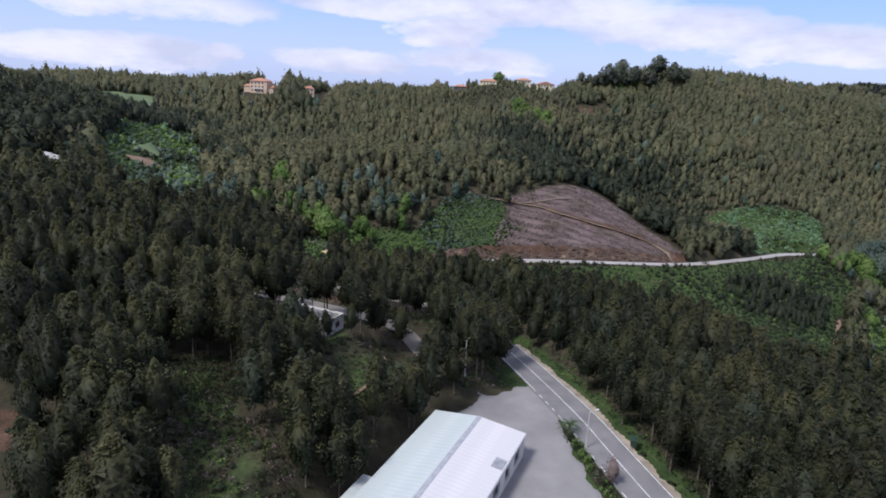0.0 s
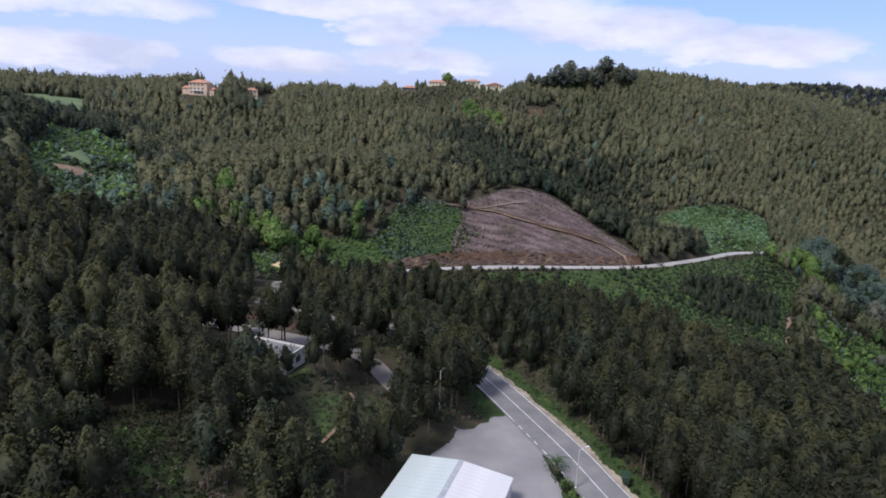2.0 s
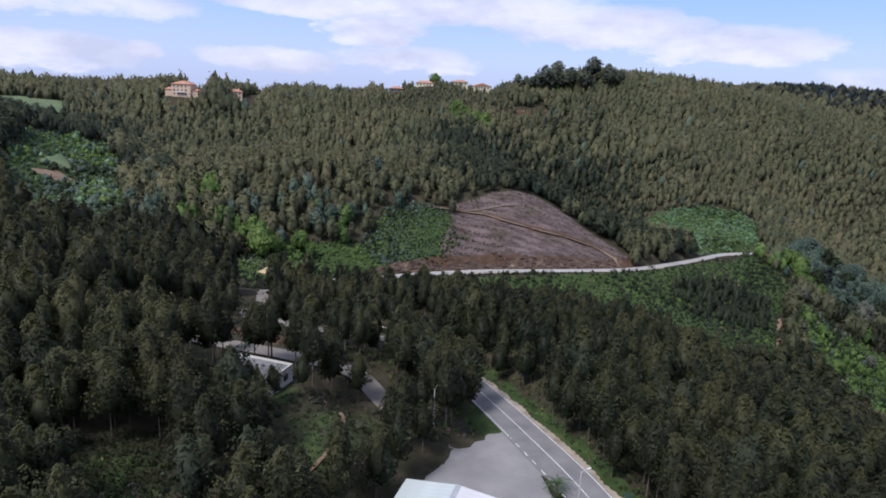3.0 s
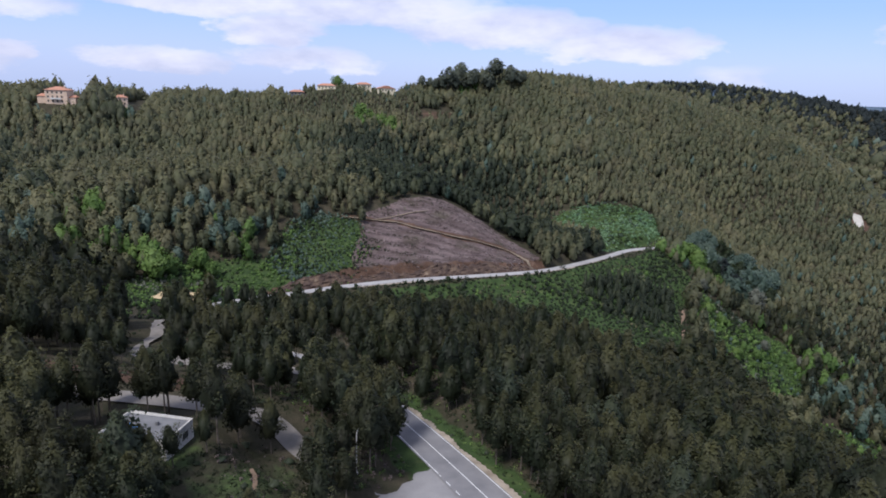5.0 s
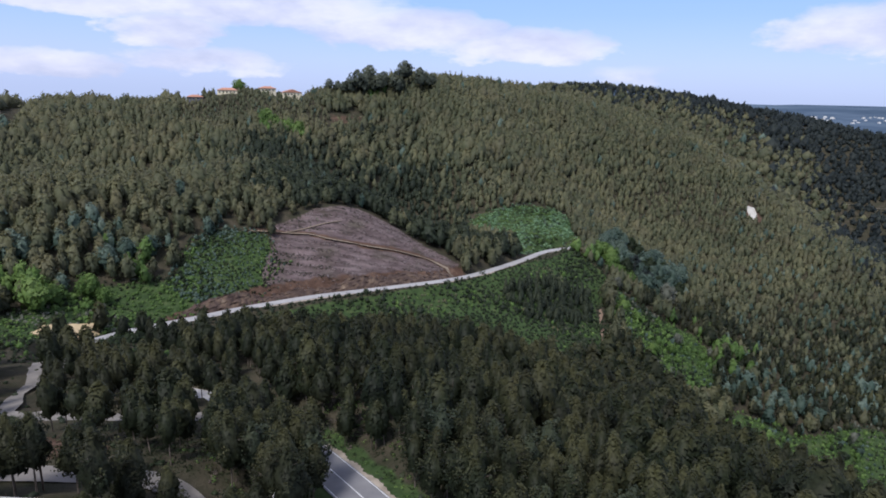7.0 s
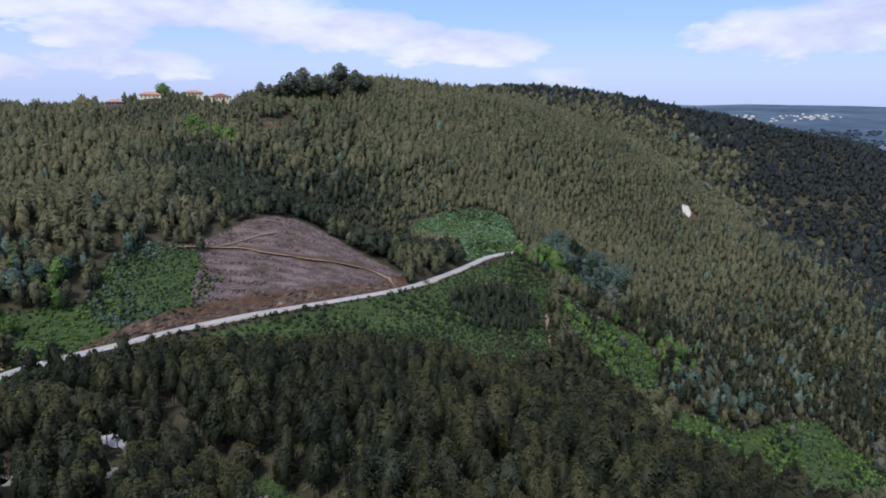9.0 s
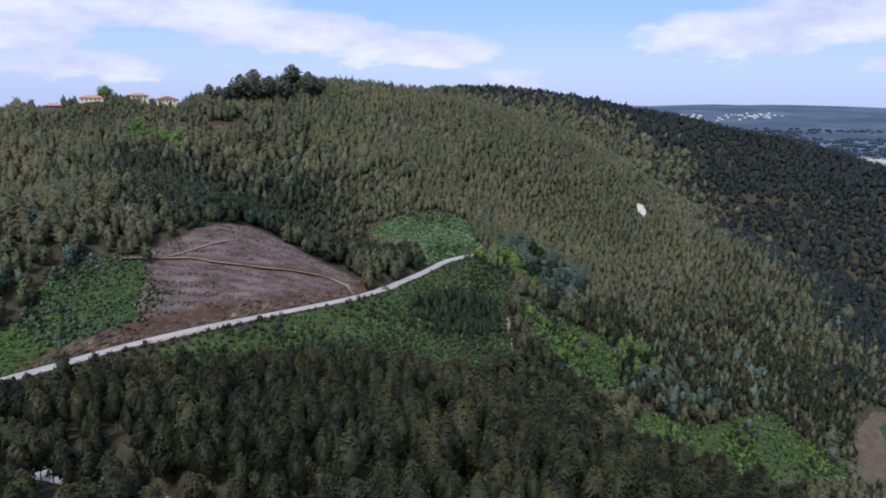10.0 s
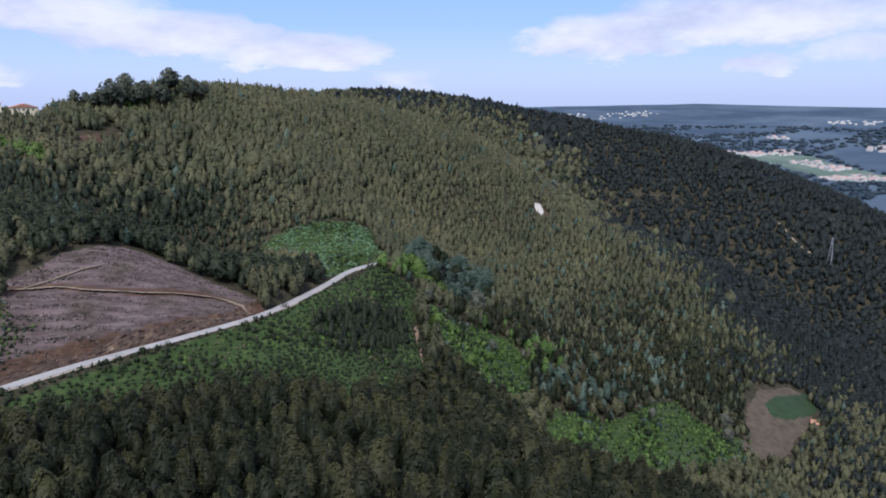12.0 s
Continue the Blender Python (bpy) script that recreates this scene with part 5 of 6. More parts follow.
for x, y, s in ((140, 664, 0.75), (268, 660, 0.62), (276, 660, 0.6), (-205, 520, 0.6), (-262, 520, 0.55), (-192, 530, 0.5)):
    tree(CROWN_SET[1], x, y, s, x, "lone dark tree standing on the skyline", "tree", "skyline trees")


grng = np.random.default_rng(29)
for poly, count in ((GULLY, 6), (BASIN, 6)):
    lo, hi = np.array(poly).min(0), np.array(poly).max(0)
    gx, gy = grng.uniform(lo[0], hi[0], 200), grng.uniform(lo[1], hi[1], 200)
    keep = np.where(poly_distance(poly, gx, gy) < -3)[0][:count]
    for i in keep:
        kind, label, group = (SPRING, "rounded bright spring-green broadleaf tree", "bright green trees") if grng.random() < 0.7 else (BLUE_SET, "dense bluish-green tree at the woodland edge", "bluish trees")
        tree(kind[int(grng.integers(2))], gx[i], gy[i], grng.uniform(0.45, 0.95), grng.uniform(0, 360), label, "tree", group)


def shrub_mesh(rng, r, mat, n=150, size=0.3):
    one = lambda v: np.array([v], float)
    vs, ts = [], []
    for k in range(5):
        a, d = rng.random() * 6.28, r * 0.5 * rng.random()
        v, t = clumps(rng, one(d * math.cos(a)), one(d * math.sin(a)), one(-0.15), one(r * rng.uniform(0.9, 1.5)), one(r * 0.6), one(rng.uniform(0.2, 0.8)), n // 5, size, 0.05, 0.9, 0.4, body=0)
        vs.append(v)
        ts.append(t)
    return tri_mesh("shrub", np.concatenate(vs), np.concatenate(ts), [mat])


SHRUBS = [shrub_mesh(prng, 1.5, M_SCRUB), shrub_mesh(prng, 1.2, M_LIME), shrub_mesh(prng, 1.0, M_PALE, 130, 0.26)]
for k, x, y, s in ((0, 25.4, 104.4, 1.1), (1, 26.0, 102.6, 1.3), (0, 26.2, 101.0, 1.0), (1, 26.4, 99.6, 1.2), (1, 27.0, 97.4, 1.3), (1, 26.8, 95.0, 1.1), (2, 27.4, 93.0, 1.1), (0, 28.2, 91.0, 0.9),
                   (1, 28.0, 88.4, 0.9), (0, 29.2, 85.6, 1.2), (0, 30.6, 83.0, 1.1), (1, 29.0, 80.4, 0.9), (0, 152, 356, 1.9), (0, 132, 345.5, 1.3), (0, 88, 336, 1.2), (0, 268, 417, 1.6), (0, 166, 357, 1.0), (0, 62, 329.5, 1.3), (0, 30, 322, 1.2), (0, 22, 319.5, 1.0), (0, 76, 332, 0.9), (0, 112, 339.5, 1.0), (0, 4, 311, 1.2), (0, 186, 372, 1.2)):
    ob = new("shrub", SHRUBS[k])
    tagged(ob, ("round dark green shrub beside the road", "low bright green shrub in the planted strip", "pale silvery shrub in the planted strip")[k], "shrub", "roadside shrubs")
    ob.matrix_basis = pose(x, y, gz(x, y) + (0.15 if y < 120 else 0), 0, 0, k * 90 + x * 13) @ Matrix.Diagonal((s, s, s, 1))
PLANT_BED = [(24.2, 112.2), (25.0, 111.0), (27.5, 99.5), (30.2, 88), (32.4, 80), (34.6, 72), (31.55, 72), (29.55, 80), (27.45, 88), (25.65, 99.5)]
sheet("planted_strip", PLANT_BED, M_GROUND, -0.15, "narrow planted strip between forecourt and road", "planting bed", 0.34)


def palm(x, y, z, trunk_high, reach):
    """A short stout palm: a ringed trunk and a crown of arching fronds with drooping leaflets."""
    rng = random.Random(23)
    s = thing("palm", pose(x, y, z), "low bushy green palm beside the road", "palm")
    rings = [(0, 0, trunk_high * k / 8) for k in range(9)]
    part("trunk", tube(bmesh.new(), rings, [0.34 if k % 2 else 0.28 for k in range(9)], 9), M_BARK, s)
    for k in range(26):
        a, rise, length = k * 2.4, rng.uniform(0.35, 1.25), reach * rng.uniform(0.8, 1.1)
        bm = bmesh.new()
        rib = []
        for q in range(9):
            t = q / 8
            rib.append(Vector((math.cos(a) * length * t * math.cos(rise * (1 - t)), math.sin(a) * length * t * math.cos(rise * (1 - t)), trunk_high + length * (math.sin(rise) * t - 0.75 * t * t))))
        tube(bm, rib, [0.045 - 0.004 * q for q in range(9)], 4)
        side = Vector((-math.sin(a), math.cos(a), 0))
        for q in range(1, 9):
            for sgn in (-1, 1):
                for off in (0.0, 0.5):
                    p = rib[q].lerp(rib[q - 1], off)
                    tip = p + side * sgn * 0.42 * (1.1 - 0.5 * q / 8) + (rib[q] - rib[q - 1]) * 0.8 + Vector((0, 0, -0.16))
                    w = (rib[q] - rib[q - 1]).normalized() * 0.045
                    bm.faces.new([bm.verts.new(p - w), bm.verts.new(p + w), bm.verts.new(tip)])
        part("frond", bm, M_PALM, s)


M_PALM = surface("palm_leaf", [(0.3, (0.030, 0.055, 0.022)), (0.7, (0.070, 0.110, 0.045))], 0.8, 6.0, 0.6)
palm(25.5, 107.3, -1.15, 1.6, 2.7)
bare = tree_meshes(prng, 5.2, 1.3, M_BRUSH, 260, 0.08, 0.22)
tree(bare, 29.6, 91.5, 1.0, 0, "small bare brown conical tree beside the road", z=-1.1)


# ---- low growth and ground litter ----
def undergrowth(name, poly, step, radius, height, mats, weights, n, size, label, seed, keep=None, skip=1.5, lift=0.0, yard=1.0, body=0.55, grow=3.0):
    rng = np.random.default_rng(seed)
    p = np.array(poly)
    x, y = scatter(rng, p.min(0) - grow, p.max(0) + grow, step, 0.5)
    ok = poly_distance(poly, x, y) < grow
    for line, half in ROADS:
        ok &= edge_distance(line, x, y)[0] > half + skip
    ok &= poly_distance(LOT, x, y) > yard
    if keep:
        ok &= keep(x, y)
    x, y = x[ok], y[ok]
    tall = 0.6 + 0.8 * (0.5 + 0.5 * np.sin(x / 11 + 3 * np.sin(y / 17))) * rng.random(len(x))
    h, r = rng.uniform(*height, len(x)) * tall, rng.uniform(*radius, len(x)) * tall
    v, tint = clumps(rng, x, y, ground_z(x, y) - 0.2 + lift, h, r, np.clip(rng.normal(0.45, 0.25, len(x)), 0, 1), n, size, 0.02, 0.9, 0.5, body=body)
    w = np.cumsum(weights) / sum(weights)
    pick = rng.random(len(x)) * 0.55 + 0.45 * (0.5 + 0.5 * np.sin(x / 19 + y / 29) * np.cos(y / 13 - x / 31))
    pick = np.argsort(np.argsort(pick)) / max(1, len(pick))
    me = tri_mesh(name, v, tint, mats, np.repeat(np.searchsorted(w, np.clip(pick, 0, 0.999)), n))
    return tagged(new(name, me), label, "undergrowth", kind="stuff")


HOLLOW = [(-6, 268), (-34, 284), (-24, 297), (-2, 311), (18, 320), (52, 329.5), (93, 336), (132, 344.5), (140, 346), (200, 383), (252, 414), (266, 378), (230, 345), (210, 300), (180, 272), (130, 256), (92, 264), (40, 270)]
TERRACE = [(-184, 360), (-168, 354), (-162, 362), (-176, 372)]
GLADE = [(-188, 376), (-178, 374), (-174, 383), (-184, 394)]
undergrowth("hollow_scrub", HOLLOW, 2.5, (1.0, 2.2), (1.2, 3.2), [M_SCRUB, M_DARK, M_LIME, M_EUCA], (7, 2.4, 0.5, 0.5), 24, 0.7, "dense dark green scrub filling the hollow below the road", 31)
undergrowth("gully_scrub", GULLY, 2.5, (0.8, 3.0), (0.8, 4.6), [M_LIME, M_BLUE, M_SCRUB, M_PALE], (6, 1.0, 3.0, 0.5), 30, 0.7, "bright green bushes along the gully", 32)
undergrowth("basin_scrub", BASIN, 2.8, (0.8, 3.0), (0.7, 4.4), [M_LIME, M_SCRUB, M_BLUE, M_PALE], (5, 3, 0.8, 1.0), 30, 0.7, "bright green and straw-coloured bushes in the valley bottom", 33)
undergrowth("fern_cover", FERN, 1.5, (0.8, 1.7), (0.9, 2.6), [M_BLUE, M_SCRUB, M_LIME], (4, 4.5, 1.0), 26, 0.6, "dense bluish-green young plants on the slope", 34)
undergrowth("young_plantation", YOUNG, 1.9, (1.2, 2.1), (1.0, 2.4), [M_SAPLING, M_LIME, M_BLUE, M_SCRUB], (6, 1.6, 1.0, 1.6), 24, 0.75, "rows of young bluish-green saplings in a sunny clearing", 35, lambda x, y: np.sin((x * 0.5 + y) * 1.3) > -0.5, body=0)
undergrowth("verge_bushes", SHRUB, 2.2, (1.1, 2.2), (1.0, 2.6), [M_LIME, M_SCRUB, M_PALE], (6, 2, 1.0), 26, 0.65, "bright green bushes and grass above the road", 36, lambda x, y: ~inside(STRAW, x, y))
undergrowth("side_valley_bushes", LEFT_VALLEY, 3.2, (1.4, 3.2), (1.2, 4.4), [M_LIME, M_SAPLING, M_BLUE, M_SCRUB], (2.2, 0.8, 4.5, 3), 24, 0.85, "green bushes in an open side valley", 37, lambda x, y: ~inside(TERRACE, x, y) & ~inside(GLADE, x, y))
undergrowth("clearing_scrub", NEAR_CLEARING, 0.95, (0.5, 1.2), (0.4, 1.5), [M_SCRUB, M_LIME, M_BRUSH, M_EUCA_SHADED], (5, 0.7, 1.2, 1.5), 26, 0.36, "low scrub and dry brush in a clearing", 38, lambda x, y: np.sin(x / 3.1 + np.sin(y / 4)) * np.cos(y / 4.3) > -0.75, body=0)
undergrowth("dip_scrub", DIP, 2.6, (1.2, 2.2), (1.0, 2.6), [M_SCRUB, M_LIME, M_DARK], (4, 2, 1.5), 24, 0.7, "green bushes in a dip beside the road", 46, lambda x, y: ~inside(SHRUB, x, y))
undergrowth("path_grass", GRASS_PATH, 1.1, (0.4, 0.9), (0.3, 0.9), [M_SCRUB, M_BRUSH], (5, 0.7), 18, 0.3, "rough grass beside a footpath", 39, body=0)
undergrowth("roadside_growth", [(-30, 150), (28, 180), (34, 150), (38, 132), (52, 96), (60, 60), (38, 60), (30, 120), (8, 122), (-4, 140)], 1.5, (0.6, 1.3), (0.4, 1.6), [M_SCRUB, M_LIME, M_BRUSH], (4, 1.6, 0.7), 22, 0.36,
            "bright grass and low bushes along the road verge", 40, None, 2.6, body=0)
undergrowth("slash_brush", CLEARCUT, 1.1, (0.6, 1.5), (0.4, 1.2), [M_BRUSH, M_BLEACHED, M_SCRUB], (6, 3.0, 2.0), 14, 0.5, "heaps of dry pinkish brushwood left after felling", 41,
            lambda x, y: (np.sin(y * 1.15 + 2.2 * np.sin(x / 16) + x * 0.28) > 0.05) & (edge_distance(spline(TRACK), x, y)[0] > 3.0), body=0, grow=0.0)
undergrowth("slash_regrowth", CLEARCUT, 2.3, (0.8, 1.5), (0.6, 1.4), [M_SCRUB, M_LIME, M_BLUE], (4, 1, 1), 22, 0.5, "patches of green regrowth on the felled slope", 42,
            lambda x, y: ((x < 40 + 5 * np.sin(y / 5)) | ((y > 374) & (x < 66))) & (np.sin(x / 2.7 + 2 * np.sin(y / 4)) > -0.4), grow=0.0)
undergrowth("bed_growth", PLANT_BED, 0.8, (0.4, 0.8), (0.4, 1.0), [M_SCRUB, M_LIME], (3, 2), 24, 0.26, "low green plants filling the planted strip", 44, None, 0.15, 0.36, 0.1, grow=0.0)
undergrowth("wood_floor_growth", [(-160, 70), (-60, 300), (140, 262), (240, 140), (120, 70)], 6.6, (1.0, 1.8), (0.6, 1.6), [M_SCRUB, M_DARK], (3, 2), 16, 0.62, "dark bushes under the trees", 43, lambda x, y: ~inside(SHRUB, x, y))


COPSE = [(156, 338), (190, 356), (232, 362), (214, 330), (190, 312), (158, 312)]
crng = np.random.default_rng(45)
cx, cy = scatter(crng, (150, 300), (236, 366), 4.2, 0.6)
cok = inside(COPSE, cx, cy) & (edge_distance(ROADS[1][0], cx, cy)[0] > 6)
cx, cy = cx[cok], cy[cok]
cv, ct = clumps(crng, cx, cy, ground_z(cx, cy) - 0.3, crng.uniform(3.5, 10.5, len(cx)), crng.uniform(1.2, 2.6, len(cx)), crng.random(len(cx)), 140, 0.62, 0.05)
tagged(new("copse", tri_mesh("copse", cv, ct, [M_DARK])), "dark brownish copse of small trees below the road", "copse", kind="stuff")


def stumps():
    rng = np.random.default_rng(51)
    x, y = scatter(rng, (28, 332), (140, 412), 4.4)
    ok = inside(CLEARCUT, x, y)
    s = stems(rng, x[ok], y[ok], ground_z(x[ok], y[ok]), np.full(ok.sum(), 0.9), np.full(ok.sum(), 0.2))
    tagged(new("stumps", tri_mesh("stumps", s, np.zeros((len(s), 3)), [M_BARK])), "cut tree stumps scattered over the felled slope", "stumps", kind="stuff")


stumps()


def draped(name, poly, mat, label, category, lift=0.12, step=2.0):
    """A patch of ground cover that follows the slope."""
    p = np.array(poly, float)
    xs, ys = np.arange(p[:, 0].min(), p[:, 0].max() + step, step), np.arange(p[:, 1].min(), p[:, 1].max() + step, step)
    gx, gy = np.meshgrid(xs, ys, indexing="ij")
    x, y = gx.ravel(), gy.ravel()
    z = ground_z(x, y) + lift + 0.06 * np.sin(x * 1.3) * np.cos(y * 1.1)
    d = poly_distance(poly, x, y) + 0.7 * np.sin(x * 0.9) * np.sin(y * 0.8)
    z -= 0.8 * smooth(-1.0, 1.5, d)
    n = len(ys)
    i, j = np.meshgrid(np.arange(len(xs) - 1), np.arange(n - 1), indexing="ij")
    a = (i * n + j).ravel()
    f = np.stack([a, a + n, a + n + 1, a + 1], 1)
    f = f[(d[f] < 2.5).any(1)]
    me = bpy.data.meshes.new(name)
    me.from_pydata(np.stack([x, y, z], 1).tolist(), [], f.tolist())
    me.polygons.foreach_set("use_smooth", np.ones(len(f), bool))
    me.materials.append(mat)
    return tagged(new(name, me), label, category, kind="structure")


draped("forecourt", LOT, M_LOT, "dusty grey paved forecourt beside the warehouse", "forecourt", 0.17, 1.0)
draped("straw_patch", STRAW, M_SAND, "patch of straw-coloured bare earth beside the road", "bare ground", 0.5)
draped("layby", LAYBY, M_FIELD, "bare brown earth beside a road bend in the wood", "bare ground", 0.35)
draped("terrace_plot", TERRACE, M_FIELD, "reddish bare terrace in a side valley", "bare ground", 0.5)
draped("glade", GLADE, M_MEADOW, "pale green grass glade in a side valley", "meadow", 0.5)
draped("hill_meadow", LEFT_FIELD, M_MEADOW, "pale green meadow on the hilltop", "meadow", 0.5, 4.0)
draped("field_plot", [(420, 227), (440, 234), (481, 250), (513, 256), (552, 247), (552, 236), (523, 219), (503, 216), (481, 216), (456, 210), (436, 212)], M_TILLED, "brown ploughed plot in the valley bottom", "field", 0.5, 3.0)
draped("crop_plot", [(490, 237), (499, 245), (518, 246), (540, 240), (557, 234), (541, 226), (524, 220), (502, 226)], M_POND, "dark green crop plot with a rounded edge", "field", 0.9, 3.0)
draped("pale_clearing", [(507, 484), (512, 495), (520, 508), (529, 505), (517, 490), (510, 483)], M_CHALK, "bright pale earth clearing on the wooded slope", "bare ground", 0.6)
trun = np.arange(len(spline(TRACK, 1.5))) * 1.5
trun_l, trun_r = 0.9 + 0.8 * np.abs(np.sin(trun / 5)) + 0.3 * np.sin(trun * 1.3), -0.8 - 0.9 * np.abs(np.sin(trun / 6.3 + 1)) - 0.3 * np.sin(trun * 1.7)
track_line = np.array([(*p[:2], gz(p[0], p[1]) + 0.06) for p in spline(TRACK, 1.5)])
ribbon("forest_track", track_line, 1.35 * trun_l, 1.35 * trun_r, 0.10, M_TRACK, "ochre earth track across the felled slope", "track")
ribbon("forest_track", np.array([(*p[:2], gz(p[0], p[1]) + 0.06) for p in spline(TRACK_BRANCH, 1.5)]), 1.2, -1.1, 0.08, M_TRACK, "short earth track branching across the felled slope", "track")
ribbon("foot_path", np.array([(*p[:2], gz(p[0], p[1])) for p in spline([(-19, 97, 0), (-14.5, 104, 0), (-11.5, 111, 0), (-10.5, 117, 0), (-11.5, 123, 0)], 1.0)]), 0.35, -0.35, 0.10, M_FIELD, "narrow trodden earth path through grass", "path")


for line, half in zip(FAR_TRACKS, (2.2, 2.0, 1.8, 3.5, 3.4)):
    ribbon("earth_track", np.array([(p[0], p[1], gz(p[0], p[1])) for p in line]), half * (0.6 + 0.4 * np.sin(np.arange(len(line)) * 1.9)), -half * (0.6 + 0.4 * np.sin(np.arange(len(line)) * 1.3 + 1)), 0.35, M_FIELD if half == 1.8 else M_LANE if half == 3.4 else M_GRAVEL, "pale earth track cut through the woods", "track")


def lattice_mast(x, y, h):
    """A tapering four-legged mast with braces and three crossarms."""
    s = thing("lattice_mast", pose(x, y, gz(x, y) - 0.5), "pale steel lattice mast above dark woods", "mast")
    w0, w1 = 2.6, 0.5
    half = lambda t: w0 + (w1 - w0) * t
    for i, j in ((-1, -1), (1, -1), (1, 1), (-1, 1)):
        part("leg", tube(bmesh.new(), [(i * w0, j * w0, 0), (i * w1, j * w1, h)], [0.22, 0.14], 5), M_STEEL, s)
    for k in range(7):
        a, b = k / 7, (k + 1) / 7
        for (i, j), (m, n) in (((-1, -1), (1, -1)), ((1, -1), (1, 1)), ((1, 1), (-1, 1)), ((-1, 1), (-1, -1))):
            part("brace", tube(bmesh.new(), [(i * half(a), j * half(a), a * h), (m * half(b), n * half(b), b * h)], [0.10, 0.10], 4), M_STEEL, s)
    for z in (0.78, 0.88, 0.97):
        part("crossarm", boxes(((-4.2, -0.15, z * h), (4.2, 0.15, z * h + 0.3))), M_STEEL, s)


lattice_mast(903, 335, 38)


def shed(x, y, turn):
    s = thing("farm_shed", pose(x, y, gz(x, y) - 0.3, 0, 0, turn), "small farm shed with a pale red tiled roof", "shed")
    part("wall", boxes(((0, 0, 0), (8, 0.25, 3)), ((0, 4.75, 0), (8, 5, 3)), ((0, 0.25, 0), (0.25, 4.75, 3)), ((7.75, 0.25, 0), (8, 4.75, 3))), M_GREY_RENDER, s)
    r = gable(bmesh.new(), -0.4, 8.4, -0.4, 5.4, 3.0, 1.2)
    part("roof", r, M_TILE, s)
    part("door", boxes(((3.2, -0.06, 0.1), (4.8, -0.003, 2.3))), M_DARKHOLE, s)


shed(511, 210, 20)


# ---- rock faces of the road cutting ----
M_ROCK = surface("ochre_rock", [(0.3, (0.040, 0.026, 0.022)), (0.5, (0.074, 0.050, 0.040)), (0.66, (0.125, 0.086, 0.060)), (0.78, (0.25, 0.19, 0.135))], 0.28, 6.0, 0.95, bump=0.8, depth=0.15)


def rough_face(name, line, near, far, foot, top, label, seed):
    """A broken earth face beside a line: from near and foot up to far and top, with ledges and hollows."""
    rng = np.random.default_rng(seed)
    p = np.array(line)
    d = np.gradient(p[:, :2], axis=0)
    d /= np.linalg.norm(d, axis=1)[:, None]
    nrm = np.stack([-d[:, 1], d[:, 0]], 1)
    rows = 7
    k = np.arange(len(p))
    crest = 0.72 + 0.2 * np.sin(k / 9.0) + 0.14 * np.sin(k / 3.3 + 1) + rng.normal(0, 0.05, len(p))
    crest *= smooth(0, 14, k) * (1 - smooth(len(p) - 16, len(p) - 1, k))
    verts, faces = [], []
    for i in range(len(p)):
        for j in range(rows):
            t = j / (rows - 1)
            o = near + (far - near) * t + rng.normal(0, 0.22) + 0.35 * math.sin(i * 0.9 + j * 2.1)
            verts.append((p[i, 0] + nrm[i, 0] * o, p[i, 1] + nrm[i, 1] * o, p[i, 2] + foot + (top - foot) * crest[i] * t ** 0.8 + rng.normal(0, 0.12)))
    for i in range(len(p) - 1):
        for j in range(rows - 1):
            a = i * rows + j
            faces.append((a, a + rows, a + rows + 1, a + 1))
    me = bpy.data.meshes.new(name)
    me.from_pydata(verts, [], faces)
    me.materials.append(M_ROCK)
    return tagged(new(name, me), label, "earth bank", kind="structure")


cut_line = spline(FAR_ROAD, 1.4)
cut_line = cut_line[(cut_line[:, 0] > -12) & (cut_line[:, 0] < 143) & (cut_line[:, 1] > 300)]
rough_face("road_cutting", cut_line, 4.1, 8.2, -0.5, 5.6, "broken reddish-brown earth face of the road cutting", 61)


bank_line = spline(TRACK, 1.2)
bank_line[:, 2] = ground_z(bank_line[:, 0], bank_line[:, 1])
rough_face("track_bank", bank_line[bank_line[:, 0] > 60], 1.9, 3.4, -0.2, 1.9, "low broken earth bank above the felled slope's track", 62)


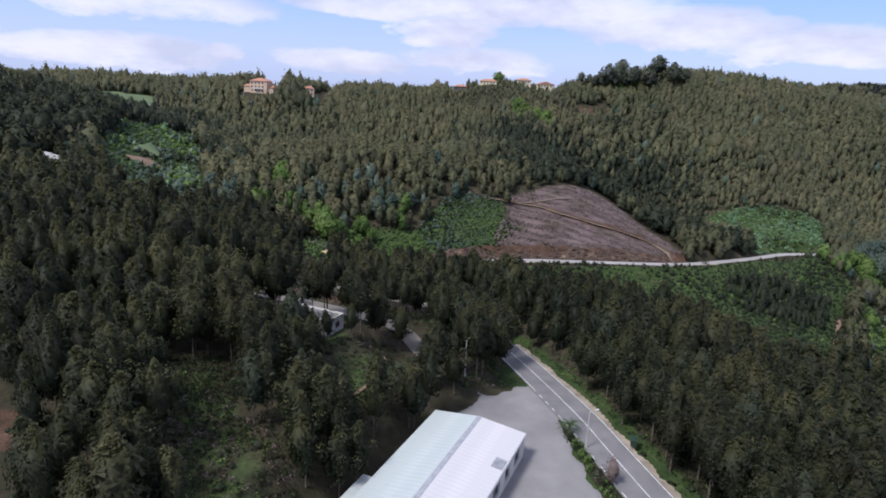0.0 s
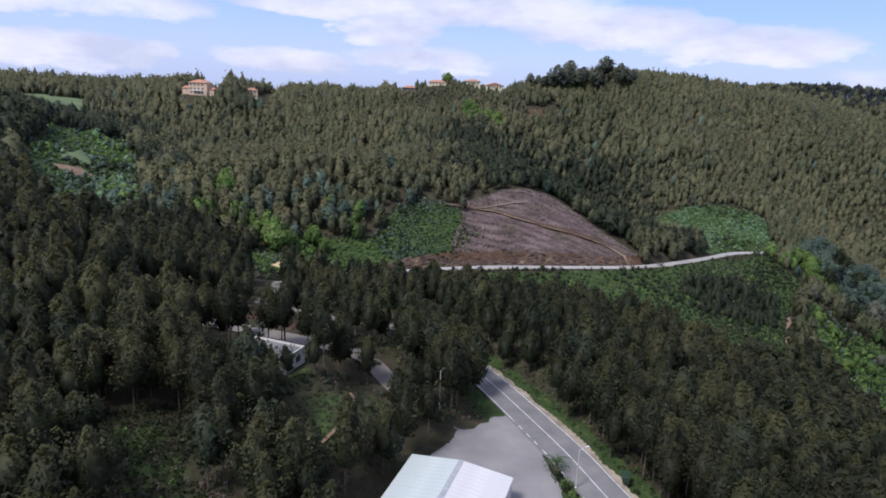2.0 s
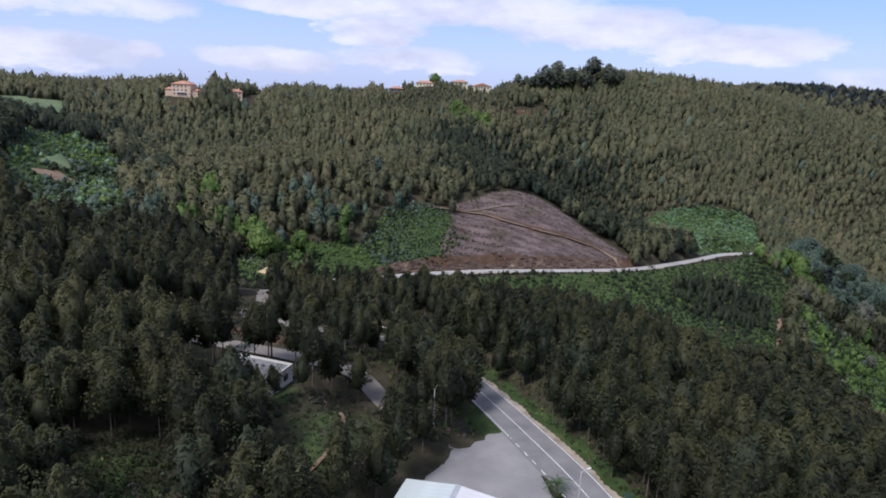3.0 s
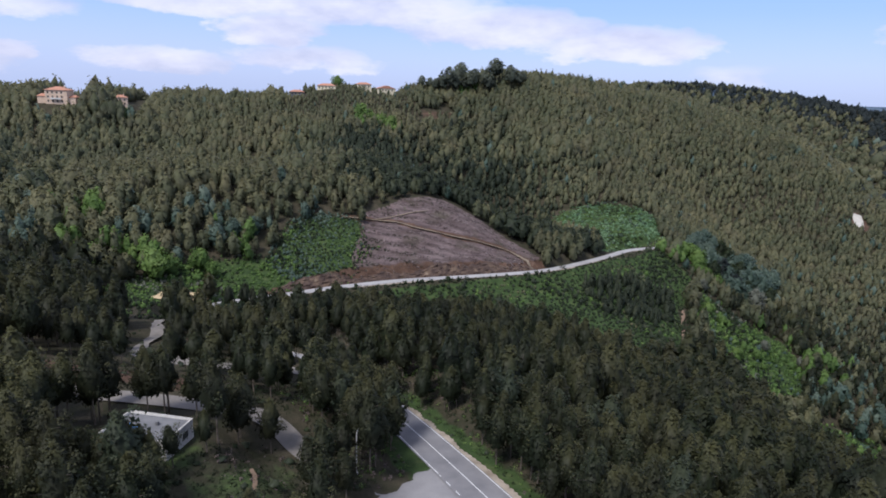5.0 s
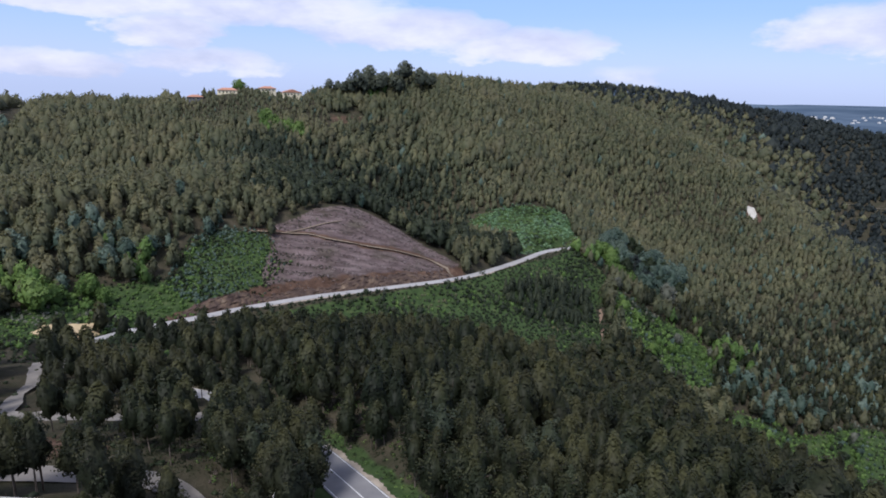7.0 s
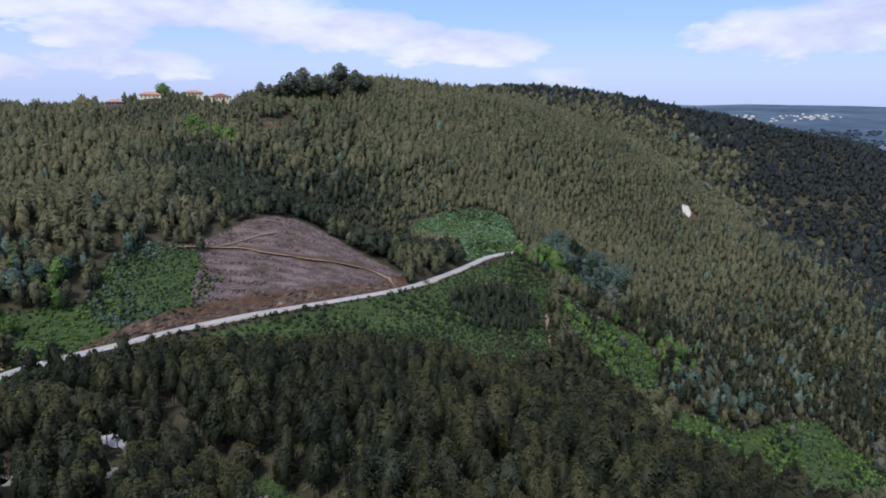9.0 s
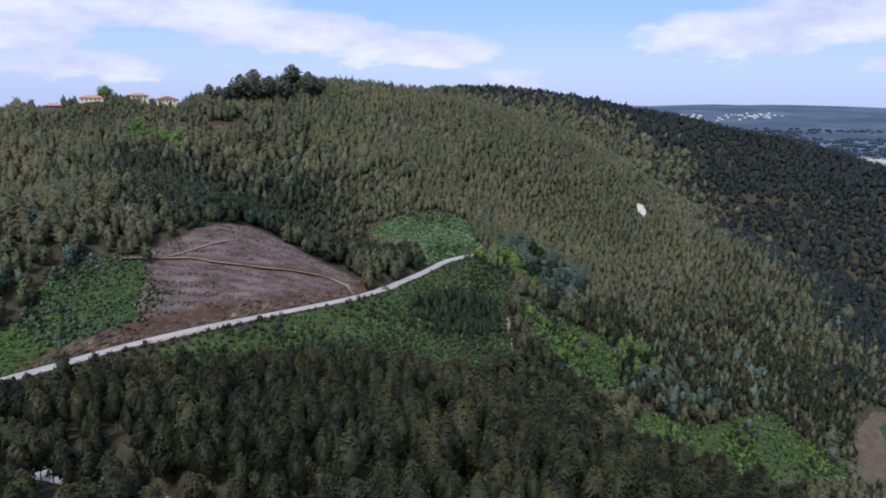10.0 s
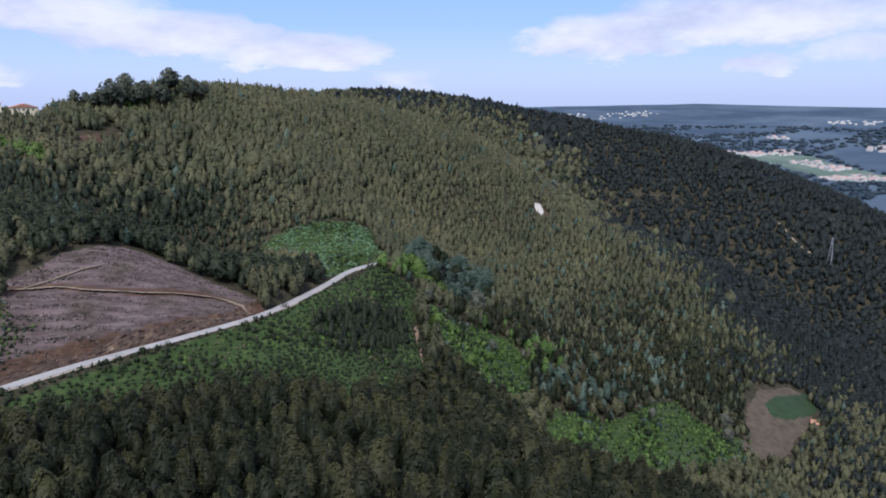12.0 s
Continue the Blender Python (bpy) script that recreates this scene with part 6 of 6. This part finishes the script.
# ---- villages of the lowland ----
def village(name, cx, cy, rx, ry, count, seed, label, size=(9, 16), roofs=M_TILE):
    """Many small far houses: walls and pitched tiled roofs, joined."""
    rng = np.random.default_rng(seed)
    verts, faces, index = [], [], []
    for _ in range(count):
        a, d = rng.random() * 6.283, math.sqrt(rng.random())
        x, y = cx + rx * d * math.cos(a), cy + ry * d * math.sin(a)
        z = gz(x, y) - 1
        w, l, h, t = rng.uniform(*size), rng.uniform(*size), rng.uniform(4, 8), rng.random() * 3.1
        c, s = math.cos(t), math.sin(t)
        base = len(verts)
        for px, py, pz in ((0, 0, 0), (w, 0, 0), (w, l, 0), (0, l, 0), (0, 0, h), (w, 0, h), (w, l, h), (0, l, h), (w / 2, 0, h + w * 0.2), (w / 2, l, h + w * 0.2)):
            verts.append((x + c * px - s * py, y + s * px + c * py, z + pz))
        for f, m in (((0, 1, 5, 8, 4), 0), ((1, 2, 6, 5), 0), ((2, 3, 7, 9, 6), 0), ((3, 0, 4, 7), 0), ((4, 8, 9, 7), 1), ((8, 5, 6, 9), 1)):
            faces.append([base + i for i in f])
            index.append(m if not (m and rng.random() < 0.3) else 2)
    me = bpy.data.meshes.new(name)
    me.from_pydata(verts, [], faces)
    for m in (M_WHITE, roofs, M_GREY_RENDER):
        me.materials.append(m)
    me.polygons.foreach_set("material_index", np.array(index, np.int32))
    tagged(new(name, me), label, "village", kind="stuff")


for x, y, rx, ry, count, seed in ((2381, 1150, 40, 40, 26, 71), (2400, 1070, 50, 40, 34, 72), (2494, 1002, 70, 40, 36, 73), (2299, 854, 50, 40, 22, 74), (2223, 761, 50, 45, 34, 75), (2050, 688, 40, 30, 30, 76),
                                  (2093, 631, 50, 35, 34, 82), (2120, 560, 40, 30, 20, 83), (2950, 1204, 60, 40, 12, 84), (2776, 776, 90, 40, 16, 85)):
    village("village", x, y, rx, ry, count, seed, "distant village of white houses with pale red roofs", (9, 19), M_PALE_TILE)
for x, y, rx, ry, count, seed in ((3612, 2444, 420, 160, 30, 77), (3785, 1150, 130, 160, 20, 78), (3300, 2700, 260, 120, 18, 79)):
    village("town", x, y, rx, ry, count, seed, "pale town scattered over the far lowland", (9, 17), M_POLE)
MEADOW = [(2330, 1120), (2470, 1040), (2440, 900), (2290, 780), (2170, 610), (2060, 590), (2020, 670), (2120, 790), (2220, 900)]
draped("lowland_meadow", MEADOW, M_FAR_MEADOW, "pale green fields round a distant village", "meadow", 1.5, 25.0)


def lowland_woods():
    rng = np.random.default_rng(81)
    n = 4000
    hd, ds = rng.uniform(48, 82, n), 1350 + 2300 * rng.random(n) ** 1.3
    x, y = 10 + np.sin(np.radians(hd)) * ds, 68 + np.cos(np.radians(hd)) * ds
    ok = (np.sin(x / 140 + 2 * np.sin(y / 210)) * np.cos(y / 120) > -0.25)
    ok &= poly_distance(MEADOW, x, y) > 25
    x, y = x[ok], y[ok]
    h = rng.uniform(9, 15, len(x))
    v, tint = clumps(rng, x, y, ground_z(x, y) - 1, h, h * 1.15, rng.random(len(x)), 18, 1.6, 0.05, 0.9, 0.7)
    tagged(new("lowland_woods", tri_mesh("lowland_woods", v, tint, [M_FAR_WOOD])), "dark woods scattered over the lowland, tinted blue for haze", "woods", kind="stuff")


lowland_woods()
